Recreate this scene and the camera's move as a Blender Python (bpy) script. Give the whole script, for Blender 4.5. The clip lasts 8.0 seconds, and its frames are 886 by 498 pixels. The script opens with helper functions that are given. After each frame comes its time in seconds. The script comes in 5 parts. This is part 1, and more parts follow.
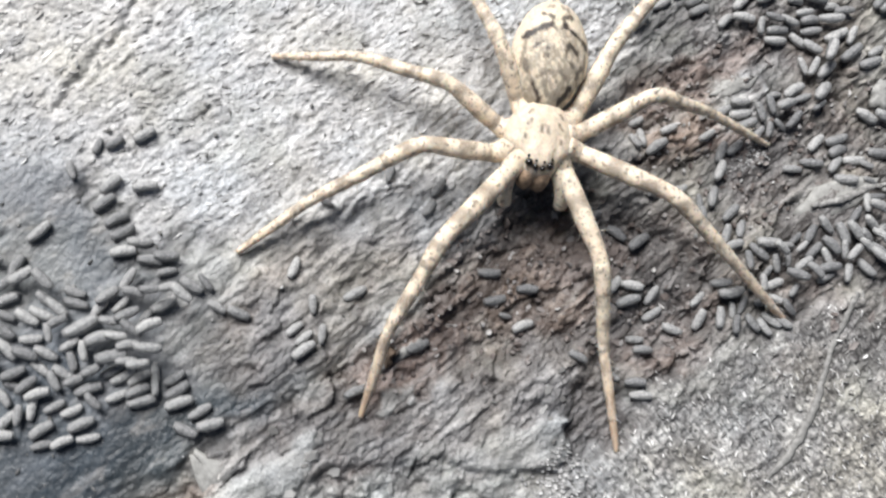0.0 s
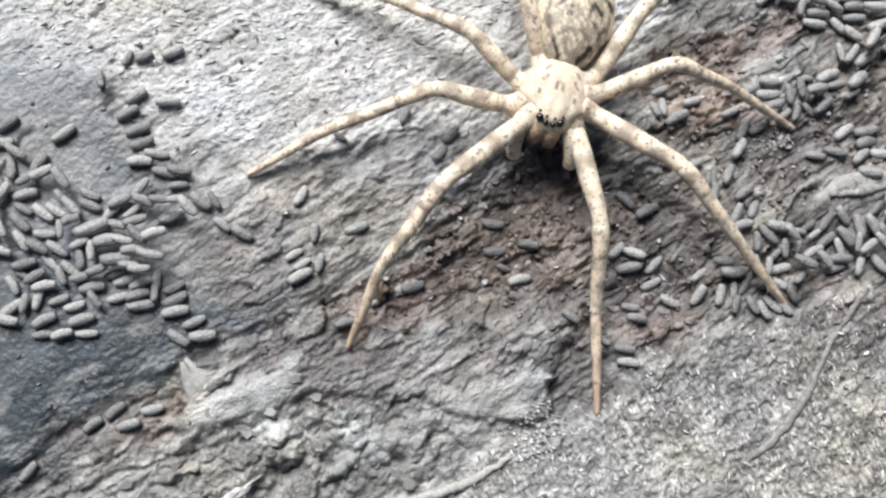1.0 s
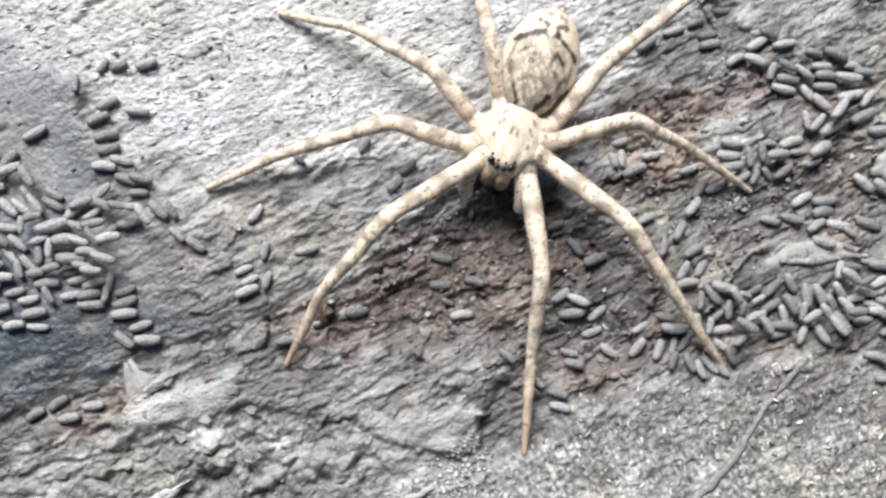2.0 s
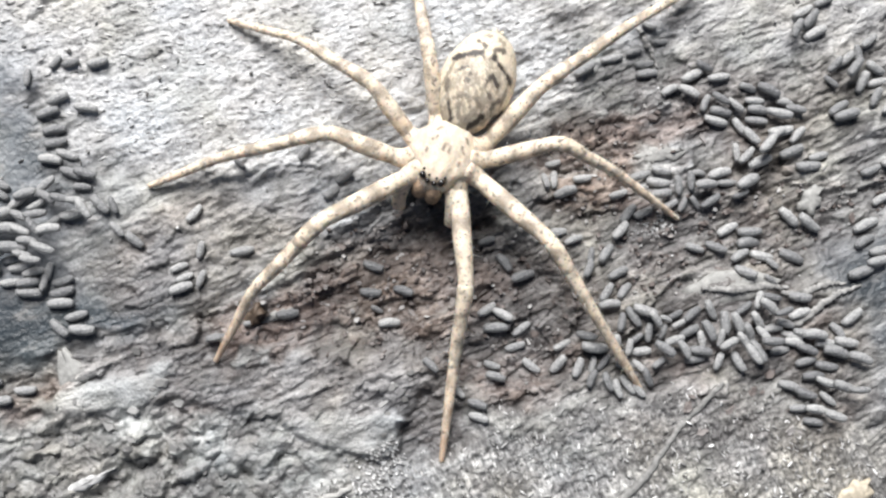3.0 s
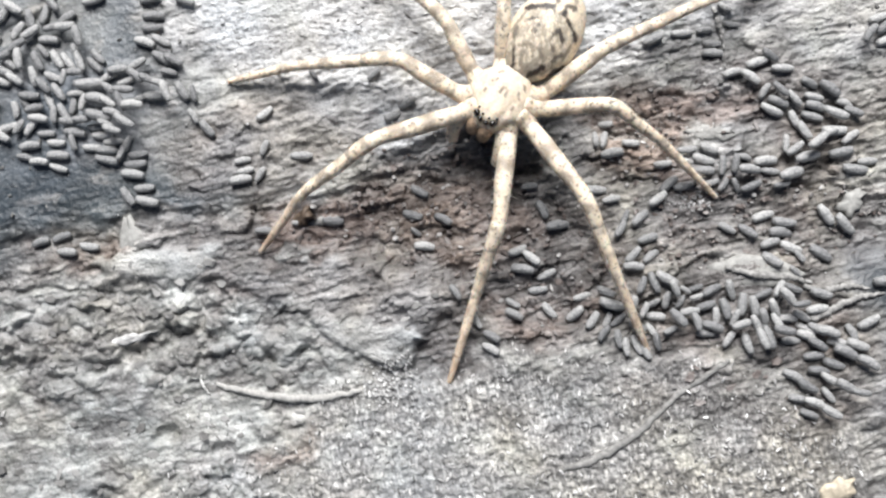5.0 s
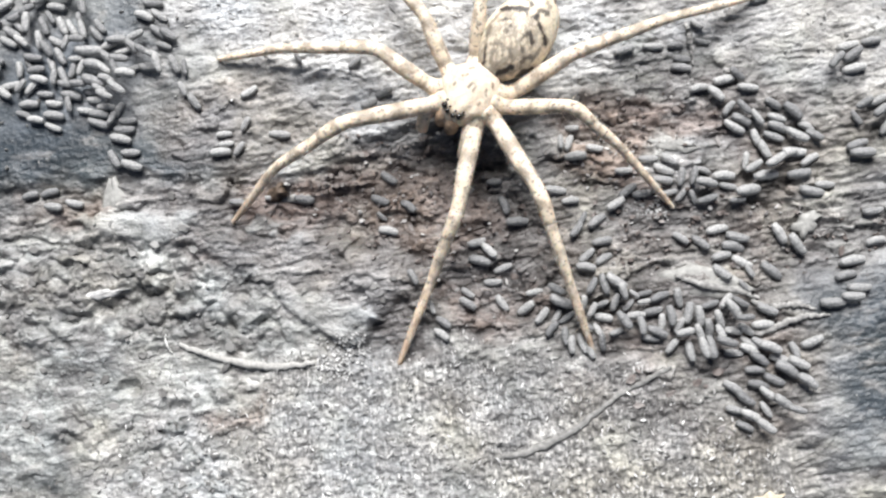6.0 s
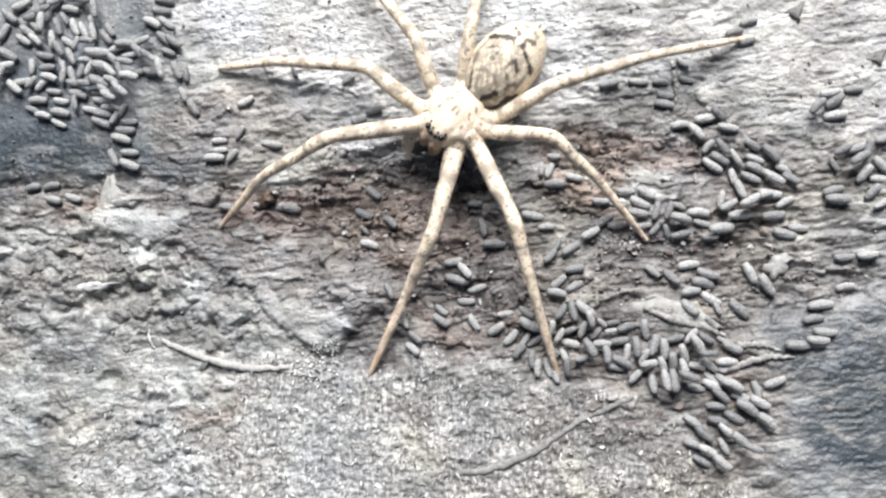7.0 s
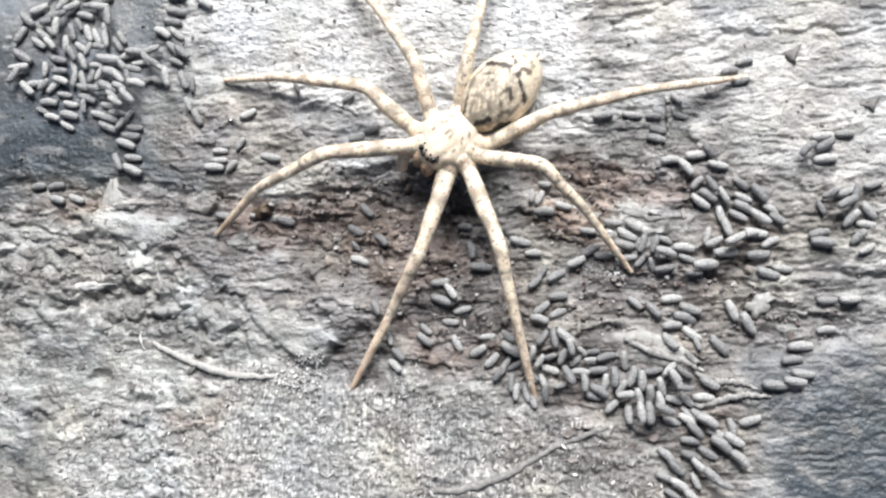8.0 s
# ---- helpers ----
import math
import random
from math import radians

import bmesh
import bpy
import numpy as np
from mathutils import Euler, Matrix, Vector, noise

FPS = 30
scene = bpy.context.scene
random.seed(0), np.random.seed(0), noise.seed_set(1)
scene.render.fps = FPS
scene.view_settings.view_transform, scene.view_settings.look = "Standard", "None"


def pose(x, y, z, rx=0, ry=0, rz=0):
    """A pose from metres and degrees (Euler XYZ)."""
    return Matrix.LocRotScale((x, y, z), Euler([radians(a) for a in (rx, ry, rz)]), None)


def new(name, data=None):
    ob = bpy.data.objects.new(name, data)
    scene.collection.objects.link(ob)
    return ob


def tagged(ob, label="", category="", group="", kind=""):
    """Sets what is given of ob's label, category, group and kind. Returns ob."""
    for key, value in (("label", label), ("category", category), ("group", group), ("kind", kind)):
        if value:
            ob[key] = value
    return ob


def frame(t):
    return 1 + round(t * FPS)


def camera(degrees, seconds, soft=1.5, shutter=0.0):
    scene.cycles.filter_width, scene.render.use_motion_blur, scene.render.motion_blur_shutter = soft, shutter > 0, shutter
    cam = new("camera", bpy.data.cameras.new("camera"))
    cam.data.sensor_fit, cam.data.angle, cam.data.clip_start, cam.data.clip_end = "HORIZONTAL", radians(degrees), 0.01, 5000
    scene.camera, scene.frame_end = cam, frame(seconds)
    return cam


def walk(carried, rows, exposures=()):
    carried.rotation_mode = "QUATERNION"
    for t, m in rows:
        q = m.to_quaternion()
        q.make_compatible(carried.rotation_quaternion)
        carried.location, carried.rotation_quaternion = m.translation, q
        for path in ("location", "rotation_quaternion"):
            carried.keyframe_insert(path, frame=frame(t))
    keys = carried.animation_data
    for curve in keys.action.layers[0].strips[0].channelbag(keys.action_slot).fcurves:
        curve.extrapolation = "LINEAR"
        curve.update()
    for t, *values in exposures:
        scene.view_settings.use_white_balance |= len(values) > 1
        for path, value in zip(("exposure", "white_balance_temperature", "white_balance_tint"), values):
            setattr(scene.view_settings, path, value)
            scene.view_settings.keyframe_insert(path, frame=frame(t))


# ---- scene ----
cam = camera(45.7, 8.0, soft=2.3, shutter=0.5)
# seconds, eye in millimetres, turn in degrees; the camera hangs over the wood and looks down on it
PATH = [
    (0, -27.45, 6.19, 119.97, 6.45, -9.56, -39.27),
    (0.5, -25.60, -1.01, 121.61, 5.83, -7.00, -35.85),
    (1, -21.30, -3.02, 122.96, 4.28, -5.10, -32.22),
    (1.5, -13.84, -5.24, 124.93, 3.86, -2.73, -29.00),
    (2, -7.97, -4.88, 126.81, 3.32, -2.53, -26.48),
    (3.3, 1.20, -8.77, 132.10, 3.41, -2.15, -21.98),
    (3.5, -2.34, -8.74, 132.74, 3.09, -1.28, -20.93),
    (4, -4.26, -9.42, 134.45, 2.46, 0.28, -18.36),
    (4.5, 2.25, -11.02, 136.53, 1.37, 1.80, -15.56),
    (5, 7.60, -14.02, 138.58, 1.08, 2.96, -12.80),
    (6.5, 25.36, -23.89, 144.10, 4.12, 7.19, -5.29),
    (7, 29.89, -22.97, 144.98, 4.40, 8.28, -3.42),
    (7.5, 34.42, -23.78, 145.24, 5.40, 9.51, -1.64),
    (8, 36.55, -22.76, 146.21, 5.83, 9.81, 0.00),
]
walk(cam, [(t, pose(x / 1000, y / 1000, z / 1000, rx, ry, rz)) for t, x, y, z, rx, ry, rz in PATH],
     exposures=[(0.0, 0.10), (2.0, 0.24), (4.5, 0.30), (6.5, 0.44), (8.0, 0.45)])

# ---- sky and sun: bright hazy daylight from beyond the far edge of the log ----
SUN_TURN, SUN_HEIGHT = -8.0, 46.0
world = bpy.data.worlds.new("sky")
scene.world = world
world.use_nodes = True
sky = world.node_tree.nodes.new("ShaderNodeTexSky")
sky.sky_type, sky.sun_disc = "NISHITA", False
sky.sun_elevation, sky.sun_rotation = radians(SUN_HEIGHT), radians(-SUN_TURN)
sky.air_density, sky.dust_density, sky.ozone_density = 1.0, 3.0, 1.0
world.node_tree.nodes["Background"].inputs["Strength"].default_value = 0.03
world.node_tree.links.new(sky.outputs["Color"], world.node_tree.nodes["Background"].inputs["Color"])
sun_data = bpy.data.lights.new("sun", "SUN")
sun_data.energy, sun_data.angle, sun_data.color = 6.0, radians(35), (0.995, 0.985, 0.985)
sun = new("sun", sun_data)
sun.matrix_world = pose(0, 0, 1, 90 - SUN_HEIGHT, 0, 180 + SUN_TURN)

MM = 0.001


# ---- smooth random fields over the plan ----
def lattice(ix, iy, seed):
    n = (ix * 374761393 + iy * 668265263 + seed * 974634777) & 0xFFFFFFFF
    n = ((n ^ (n >> 13)) * 1274126177) & 0xFFFFFFFF
    return ((n ^ (n >> 16)) & 0xFFFF) / 65535.0


def field(x, y, seed):
    """Smooth noise from 0 to 1 with a grid of one unit."""
    x, y = np.asarray(x, float), np.asarray(y, float)
    fx, fy = np.floor(x), np.floor(y)
    ix, iy = fx.astype(np.int64), fy.astype(np.int64)
    u, v = x - fx, y - fy
    u, v = u * u * u * (u * (6 * u - 15) + 10), v * v * v * (v * (6 * v - 15) + 10)
    a, b = lattice(ix, iy, seed), lattice(ix + 1, iy, seed)
    c, d = lattice(ix, iy + 1, seed), lattice(ix + 1, iy + 1, seed)
    return (a * (1 - u) + b * u) * (1 - v) + (c * (1 - u) + d * u) * v


def rough(x, y, seed, octaves=4, gain=0.5):
    total, weight, size = 0.0, 1.0, 0.0
    for n in range(octaves):
        total = total + weight * field(x * 2.03 ** n + 17.3 * n, y * 2.03 ** n - 9.1 * n, seed + n)
        size += weight
        weight *= gain
    return total / size


def cells(x, y, seed):
    """Clumps side by side: nearness to the clump's middle (1 there, 0 at the gaps) and a value for each clump."""
    bx, by = np.floor(x).astype(int), np.floor(y).astype(int)
    near, nearer, value = np.full(np.shape(x), 9.0), np.full(np.shape(x), 9.0), np.zeros(np.shape(x))
    for dx in (-1, 0, 1):
        for dy in (-1, 0, 1):
            cx, cy = bx + dx, by + dy
            d = np.hypot(cx + lattice(cx, cy, seed) - x, cy + lattice(cx, cy, seed + 1) - y)
            closest = d < near
            nearer = np.where(closest, near, np.minimum(nearer, d))
            value = np.where(closest, lattice(cx, cy, seed + 2), value)
            near = np.where(closest, d, near)
    return np.clip((nearer - near) * 1.8, 0, 1), value


def plates(x, y, seed):
    """Loose flakes side by side, each tipped its own way: height (about -0.5 to 0.7) and a value for each flake."""
    bx, by = np.floor(x).astype(int), np.floor(y).astype(int)
    near, value, height = np.full(np.shape(x), 9.0), np.zeros(np.shape(x)), np.zeros(np.shape(x))
    for dx in (-1, 0, 1):
        for dy in (-1, 0, 1):
            cx, cy = bx + dx, by + dy
            ox, oy = x - cx - lattice(cx, cy, seed), y - cy - lattice(cx, cy, seed + 1)
            closest = ox * ox + oy * oy < near
            own = lattice(cx, cy, seed + 2)
            lean = 1.1 * (lattice(cx, cy, seed + 3) - 0.5) * ox + 1.1 * (lattice(cx, cy, seed + 4) - 0.5) * oy
            near = np.where(closest, ox * ox + oy * oy, near)
            value = np.where(closest, own, value)
            height = np.where(closest, own - 0.5 + lean, height)
    return height, value


def ragged(x, y):
    """The plan with its fine outlines frayed."""
    x, y = x + 4.0 * (rough(x / 5, y / 4, 85, 2) - 0.5) - 0.15 * y, y + 2.4 * (rough(x / 5, y / 4, 86, 2) - 0.5) + 0.12 * x
    return (x + 1.5 * (rough(x / 1.5, y / 1.5, 83, 3, 0.6) - 0.5), y + 1.3 * (rough(x / 1.5, y / 1.5, 84, 3, 0.6) - 0.5))


def step(v, lo, hi):
    t = np.clip((np.asarray(v, float) - lo) / (hi - lo), 0, 1)
    return t * t * (3 - 2 * t)


def inside(x, y, corners, soft):
    """1 within the outline, 0 without, with a soft rim of that many millimetres."""
    x, y = np.asarray(x, float), np.asarray(y, float)
    near, odd = np.full(x.shape, 1e9), np.zeros(x.shape, bool)
    for (ax, ay), (bx, by) in zip(corners, corners[1:] + corners[:1]):
        ex, ey = bx - ax, by - ay
        t = np.clip(((x - ax) * ex + (y - ay) * ey) / (ex * ex + ey * ey), 0, 1)
        near = np.minimum(near, np.hypot(x - ax - t * ex, y - ay - t * ey))
        cross = (ay > y) != (by > y)
        odd ^= cross & (x < ax + (y - ay) * ex / (ey if ey else 1e-9))
    return step(np.where(odd, near, -near), -soft, soft)


# ---- outlines on the wood, in millimetres: worn plates, rotten hollows, bare fibre, shade between pellets ----
SLATE_PLATE = [(-75, 7), (-63, 4.5), (-50.7, 4.2), (-45, 4.6), (-35.5, 3.0), (-28, 1.6), (-20.4, 1.8), (-14, 4.5), (-18, 12), (-24, 19), (-30, 29), (-33, 46), (-75, 56)]
SLATE_SMOOTH = [(-75, 8), (-63, 5.5), (-46, 5.5), (-37, 4), (-31, 5), (-32, 12), (-34, 22), (-31, 28), (-33, 46), (-75, 56)]
ROT_PIT = [(-18, -0.5), (-10, 0.8), (-1.5, 3.6), (7.5, 4.5), (16, 0.5), (19, -9), (21, -13.6), (16, -23.5), (3.7, -21), (-1, -11.2), (-12.2, -7.3), (-17, -2.5)]
ROT_FAR = [(21, 2.4), (28.4, 5), (39.7, 4.3), (45, 1), (41.8, -1.5), (35.9, -1), (33, -8), (39.5, -9.6), (47.2, -11.8), (56, -13.4), (66, -15.5), (66, -21), (52, -24), (45, -20), (36, -19.3), (29, -17.3), (23.5, -5)]
PALE_FLAKES = [(-41, 3), (-28.3, 1), (-22, -4.6), (-12.4, -8.1), (-3, -15.3), (1.4, -18.7), (-4.5, -20.9), (-8.8, -22.7), (-15.3, -18.7), (-28.7, -6.5), (-45, -5)]
HOLLOW = [(-4.1, -19.5), (2.1, -18.9), (4.5, -23), (1, -28.2), (-5, -26.5), (-7.5, -22.2)]
BARE_FIBRE = [(-13, -23), (-6, -28), (2.3, -27), (10.3, -25), (18.7, -27.6), (33.3, -31.3), (41.2, -36), (48, -46), (48, -70), (-30, -70), (-26, -29)]
SLATE_FAR = [(48, -25), (55.6, -23), (68, -20.5), (90, -20), (90, -48), (52, -48), (50, -40), (54, -33)]
PALE_TOP = [(-28, 70), (-38, 46), (-29, 35.4), (-21, 20), (-6, 17.5), (8, 16), (22, 17), (30, 18), (34, 30), (36, 70)]
PALE_FAR = [(36, 14), (50, 9), (60, 3), (72, 2), (90, 6), (90, 60), (34, 60)]
PALE_SLOPE = [(-32, 20), (-15, 4), (0, 5), (9, 7), (22, 5), (33, 10), (31, 19), (-10, 20)]
PALE_BOTTOM = [(-34, -26), (-20, -28), (-8, -30), (20, -40), (20, -70), (-55, -70), (-46, -36)]
WHITE_SPLIT = [(35.2, -2.2), (38, -1.6), (43, -4), (42, -6), (40, -6.5), (36, -4)]
# brown stains, plus ground darkened for the shade among the heaped pellets at right
STAINS_AND_GAP_SHADE = ((0.75, [(3, -8), (12, -6), (22, -10), (24, -20), (18, -27), (8, -26), (4, -18)]), (0.5, [(30, -30), (44, -34), (52, -42), (40, -44), (26, -36)]), (0.75, [(20, -18), (34, -20), (46, -24), (52, -30), (44, -34), (30, -30), (21, -28)]), (0.6, [(44, 6), (52, 4), (58, -4), (56, -12), (44, -12), (40, -6)]), (0.75, [(-54, 3.5), (-40, 2.5), (-28, 0.5), (-17, -1), (-19, -4.5), (-30, -2.5), (-42, -0.5), (-54, -2)]), (0.6, [(-27, -3), (-21, -1), (-10, -4), (0, -10), (5, -21), (2, -29), (-5, -26), (-7, -20), (-15, -17), (-23, -13), (-28, -7)]), (0.4, [(-32, -28.5), (-22, -29), (-22, -35), (-31, -35)]), (0.35, [(40, 7), (52, 2), (66, -2), (68, -8), (50, -9), (42, -3)]), (0.5, [(14, -14), (30, -12), (46, -18), (56, -24), (54, -36), (46, -38), (40, -34), (25, -31), (11, -26)]), (0.3, [(10, -25), (33, -30), (41, -35), (30, -36), (12, -30)]), (0.35, [(-60, -8), (-44, -9), (-40, -16), (-58, -18)]),
          (0.55, [(-32, 9), (-24, 15), (-14, 16), (-4, 10), (-4, 4), (-14, 4), (-21, 2), (-30, 3)]), (0.8, [(-34, 2), (-24, 2), (-14, -5), (-18, -14), (-30, -10)]), (0.35, [(4, -26), (14, -26), (30, -31), (44, -37), (40, -41), (22, -36), (6, -31)]))
# dark blue slate, deepened under the left cluster to paint the shade between its pellets
SLATE_AND_GAP_SHADE = ((1.0, [(-70, 14), (-70, 3), (-45, 4), (-30, 2), (-26, 4), (-34, 9), (-46, 14)]), (0.8, [(-70, 27), (-52, 27), (-42, 20), (-46, 13), (-70, 13)]), (0.75, [(-38, 35), (-30, 31), (-28, 24), (-36, 25)]),
              (0.95, [(52, -27), (58, -25), (78, -24), (78, -46), (54, -45), (57, -35)]), (0.8, [(-57, -35), (-51, -34), (-49, -39), (-55, -41)]))
LICHEN = [(-90, -2), (-46, -3), (-30, -6), (-23, -11), (-13, -16), (-9, -22), (-13, -25), (-22, -27), (-30, -30), (-24, -42), (-18, -75), (-90, -75)]
RUST = ((0.8, [(21, 2.4), (28.4, 5), (39.7, 4.3), (45, 1), (41.8, -1.5), (35.9, -1), (33, -8), (23.5, -5)]), (0.6, [(-10, 0), (2, 2), (12, -2), (14, -12), (2, -12), (-6, -7)]), (0.9, [(-22, -1.5), (-14, 0.5), (-6, -1), (-8, -5), (-14, -6), (-21, -4.5)]), (0.6, [(-50, 0.4), (-44, 1), (-43, -2), (-49, -3)]), (0.6, [(-29, -29), (-23, -29), (-22.5, -32.5), (-28, -33)]), (0.7, [(33, -4), (37, -6), (36, -12), (31, -10)]), (0.5, [(4, -18), (12, -20), (14, -24), (5, -23)]))
GAPS = ((-34.2, -29.5, 1.5), (-37.4, -13.3, 2.2), (-42.0, -14.6, 1.6), (-47.0, -15.2, 1.5), (-30.5, -14.4, 1.3), (-19.8, -19.4, 1.0), (-24.4, -19.2, 0.8), (-50.5, -32.5, 1.6), (-40.5, -26.0, 1.3), (-60.0, -12.0, 2.0))
MOSS_LUMPS = [(-62, -6), (-48, -5), (-34, -10), (-30, -17), (-38, -22), (-56, -24), (-70, -15)]


CRACKS = ([(-66, 36), (-58, 39), (-50, 41.5), (-45, 46), (-36, 52)], [(-58, 26), (-52, 31), (-46, 33), (-41, 35)], [(-66, -1), (-56, -3), (-47, -4.5), (-38, -8), (-33, -13)], [(44, 19), (54, 22), (66, 21), (82, 24)], [(36, 24), (48, 28), (62, 29)], [(46, -9), (58, -11), (72, -12.5), (84, -13)], [(-28, 44), (-16, 46), (-6, 52)])


# smooth plates of wood that end in a ledge: height, then outline
LEDGE_PLATES = ((0.6, [(-17.6, -16.7), (-12.7, -15.5), (-7.8, -17.9), (-4.0, -20.8), (-6.6, -23.3), (-9.2, -23.9), (-12.3, -20.7)]), (0.5, [(-20.9, -5.5), (-18.7, -4.3), (-16.3, -5.8), (-17.0, -7.3), (-20.1, -7.1)]),
                (0.6, [(-46.2, -1.6), (-38.2, -0.6), (-28.4, -2.9), (-27.2, -4.4), (-33.2, -6.2), (-40, -5)]), (0.5, [(-26, -15.2), (-20.5, -15), (-18, -17.5), (-21, -19.5), (-26.5, -18)]))


def plate_cover(x, y):
    """How far a place lies on one of the smooth plates, and that plate's height."""
    rx, ry = x + 3.2 * (rough(x / 2.6, y / 2.6, 121, 4, 0.6) - 0.5), y + 3.2 * (rough(x / 2.6, y / 2.6, 122, 4, 0.6) - 0.5)
    cover, level = np.zeros(np.shape(x)), np.zeros(np.shape(x))
    for height, zone in LEDGE_PLATES:
        m = inside(rx, ry, zone, 0.45)
        level = np.where(m > cover, height, level)
        cover = np.maximum(cover, m)
    return cover, level


def masks(x, y):
    """Wear of the wood at places of the plan (millimetres); rot and deep also hold shade between pellets."""
    wx = x + 8 * (rough(x / 6, y / 6, 5, 3) - 0.5) + 1.2 * (rough(x / 1.2, y / 1.2, 15, 2) - 0.5)
    wy = y + 7 * (rough(x / 6, y / 6, 9, 3) - 0.5) + 1.2 * (rough(x / 1.2, y / 1.2, 19, 2) - 0.5)
    slate = np.maximum.reduce([0.5 * inside(wx, wy, SLATE_PLATE, 5), inside(wx, wy, SLATE_SMOOTH, 5), 0.55 * inside(wx, wy, SLATE_FAR, 6)])
    # rot, the darker hollow, and shade between heaped pellets laid on as colour
    rot = np.maximum.reduce([0.8 * inside(wx, wy, ROT_PIT, 1.6), 0.55 * inside(wx, wy, ROT_FAR, 1.8), 0.85 * inside(wx, wy, HOLLOW, 1.5)] + [depth * inside(wx, wy, zone, 2.2) for depth, zone in STAINS_AND_GAP_SHADE])
    pale = np.maximum.reduce([0.4 * inside(wx, wy, PALE_FLAKES, 1.5), inside(wx, wy, PALE_TOP, 5), 0.36 * inside(wx, wy, PALE_FAR, 4), 0.5 * inside(wx, wy, PALE_SLOPE, 4),
                              0.45 * inside(wx, wy, PALE_BOTTOM, 5), 0.1 * inside(wx, wy, BARE_FIBRE, 3), 1.3 * inside(wx, wy, WHITE_SPLIT, 0.6)])
    fibre = np.maximum(inside(wx, wy, BARE_FIBRE, 3.0), 0.4 * inside(wx, wy, PALE_TOP, 4))
    deep = np.maximum.reduce([depth * inside(wx, wy, zone, 3.5) for depth, zone in SLATE_AND_GAP_SHADE])
    rust = np.maximum.reduce([depth * inside(wx, wy, zone, 1.8) for depth, zone in RUST])
    _, clump = cells(wx / 3.6, wy / 2.6, 81)
    _, crumb = cells(wx / 1.3, wy / 1.1, 87)
    lichen = inside(wx, wy, LICHEN, 3) * np.clip(1.3 * (0.6 * clump + 0.4 * crumb) - 0.15, 0, 1)
    plate = plate_cover(x, y)[0]
    rot, lichen, rust = rot * (1 - 0.85 * plate), np.maximum(lichen, 0.5 * plate), rust * (1 - 0.8 * plate)
    fx, fy = ragged(x, y)
    tone = 0.6 * plates(fx / 4.6, fy / 1.9, 301)[1] + 0.4 * plates(fx / 1.9, fy / 0.8, 331)[1]
    tone = tone * (1 - 0.6 * plate) + 0.33 * plate
    return slate, rot, pale, fibre, deep, rust, lichen, tone


def terraces(v, steps, sharp):
    """Layers that break off in ledges."""
    s = v * steps
    n = np.floor(s)
    return (n + step(s - n, 0.5 - sharp, 0.5 + sharp)) / steps


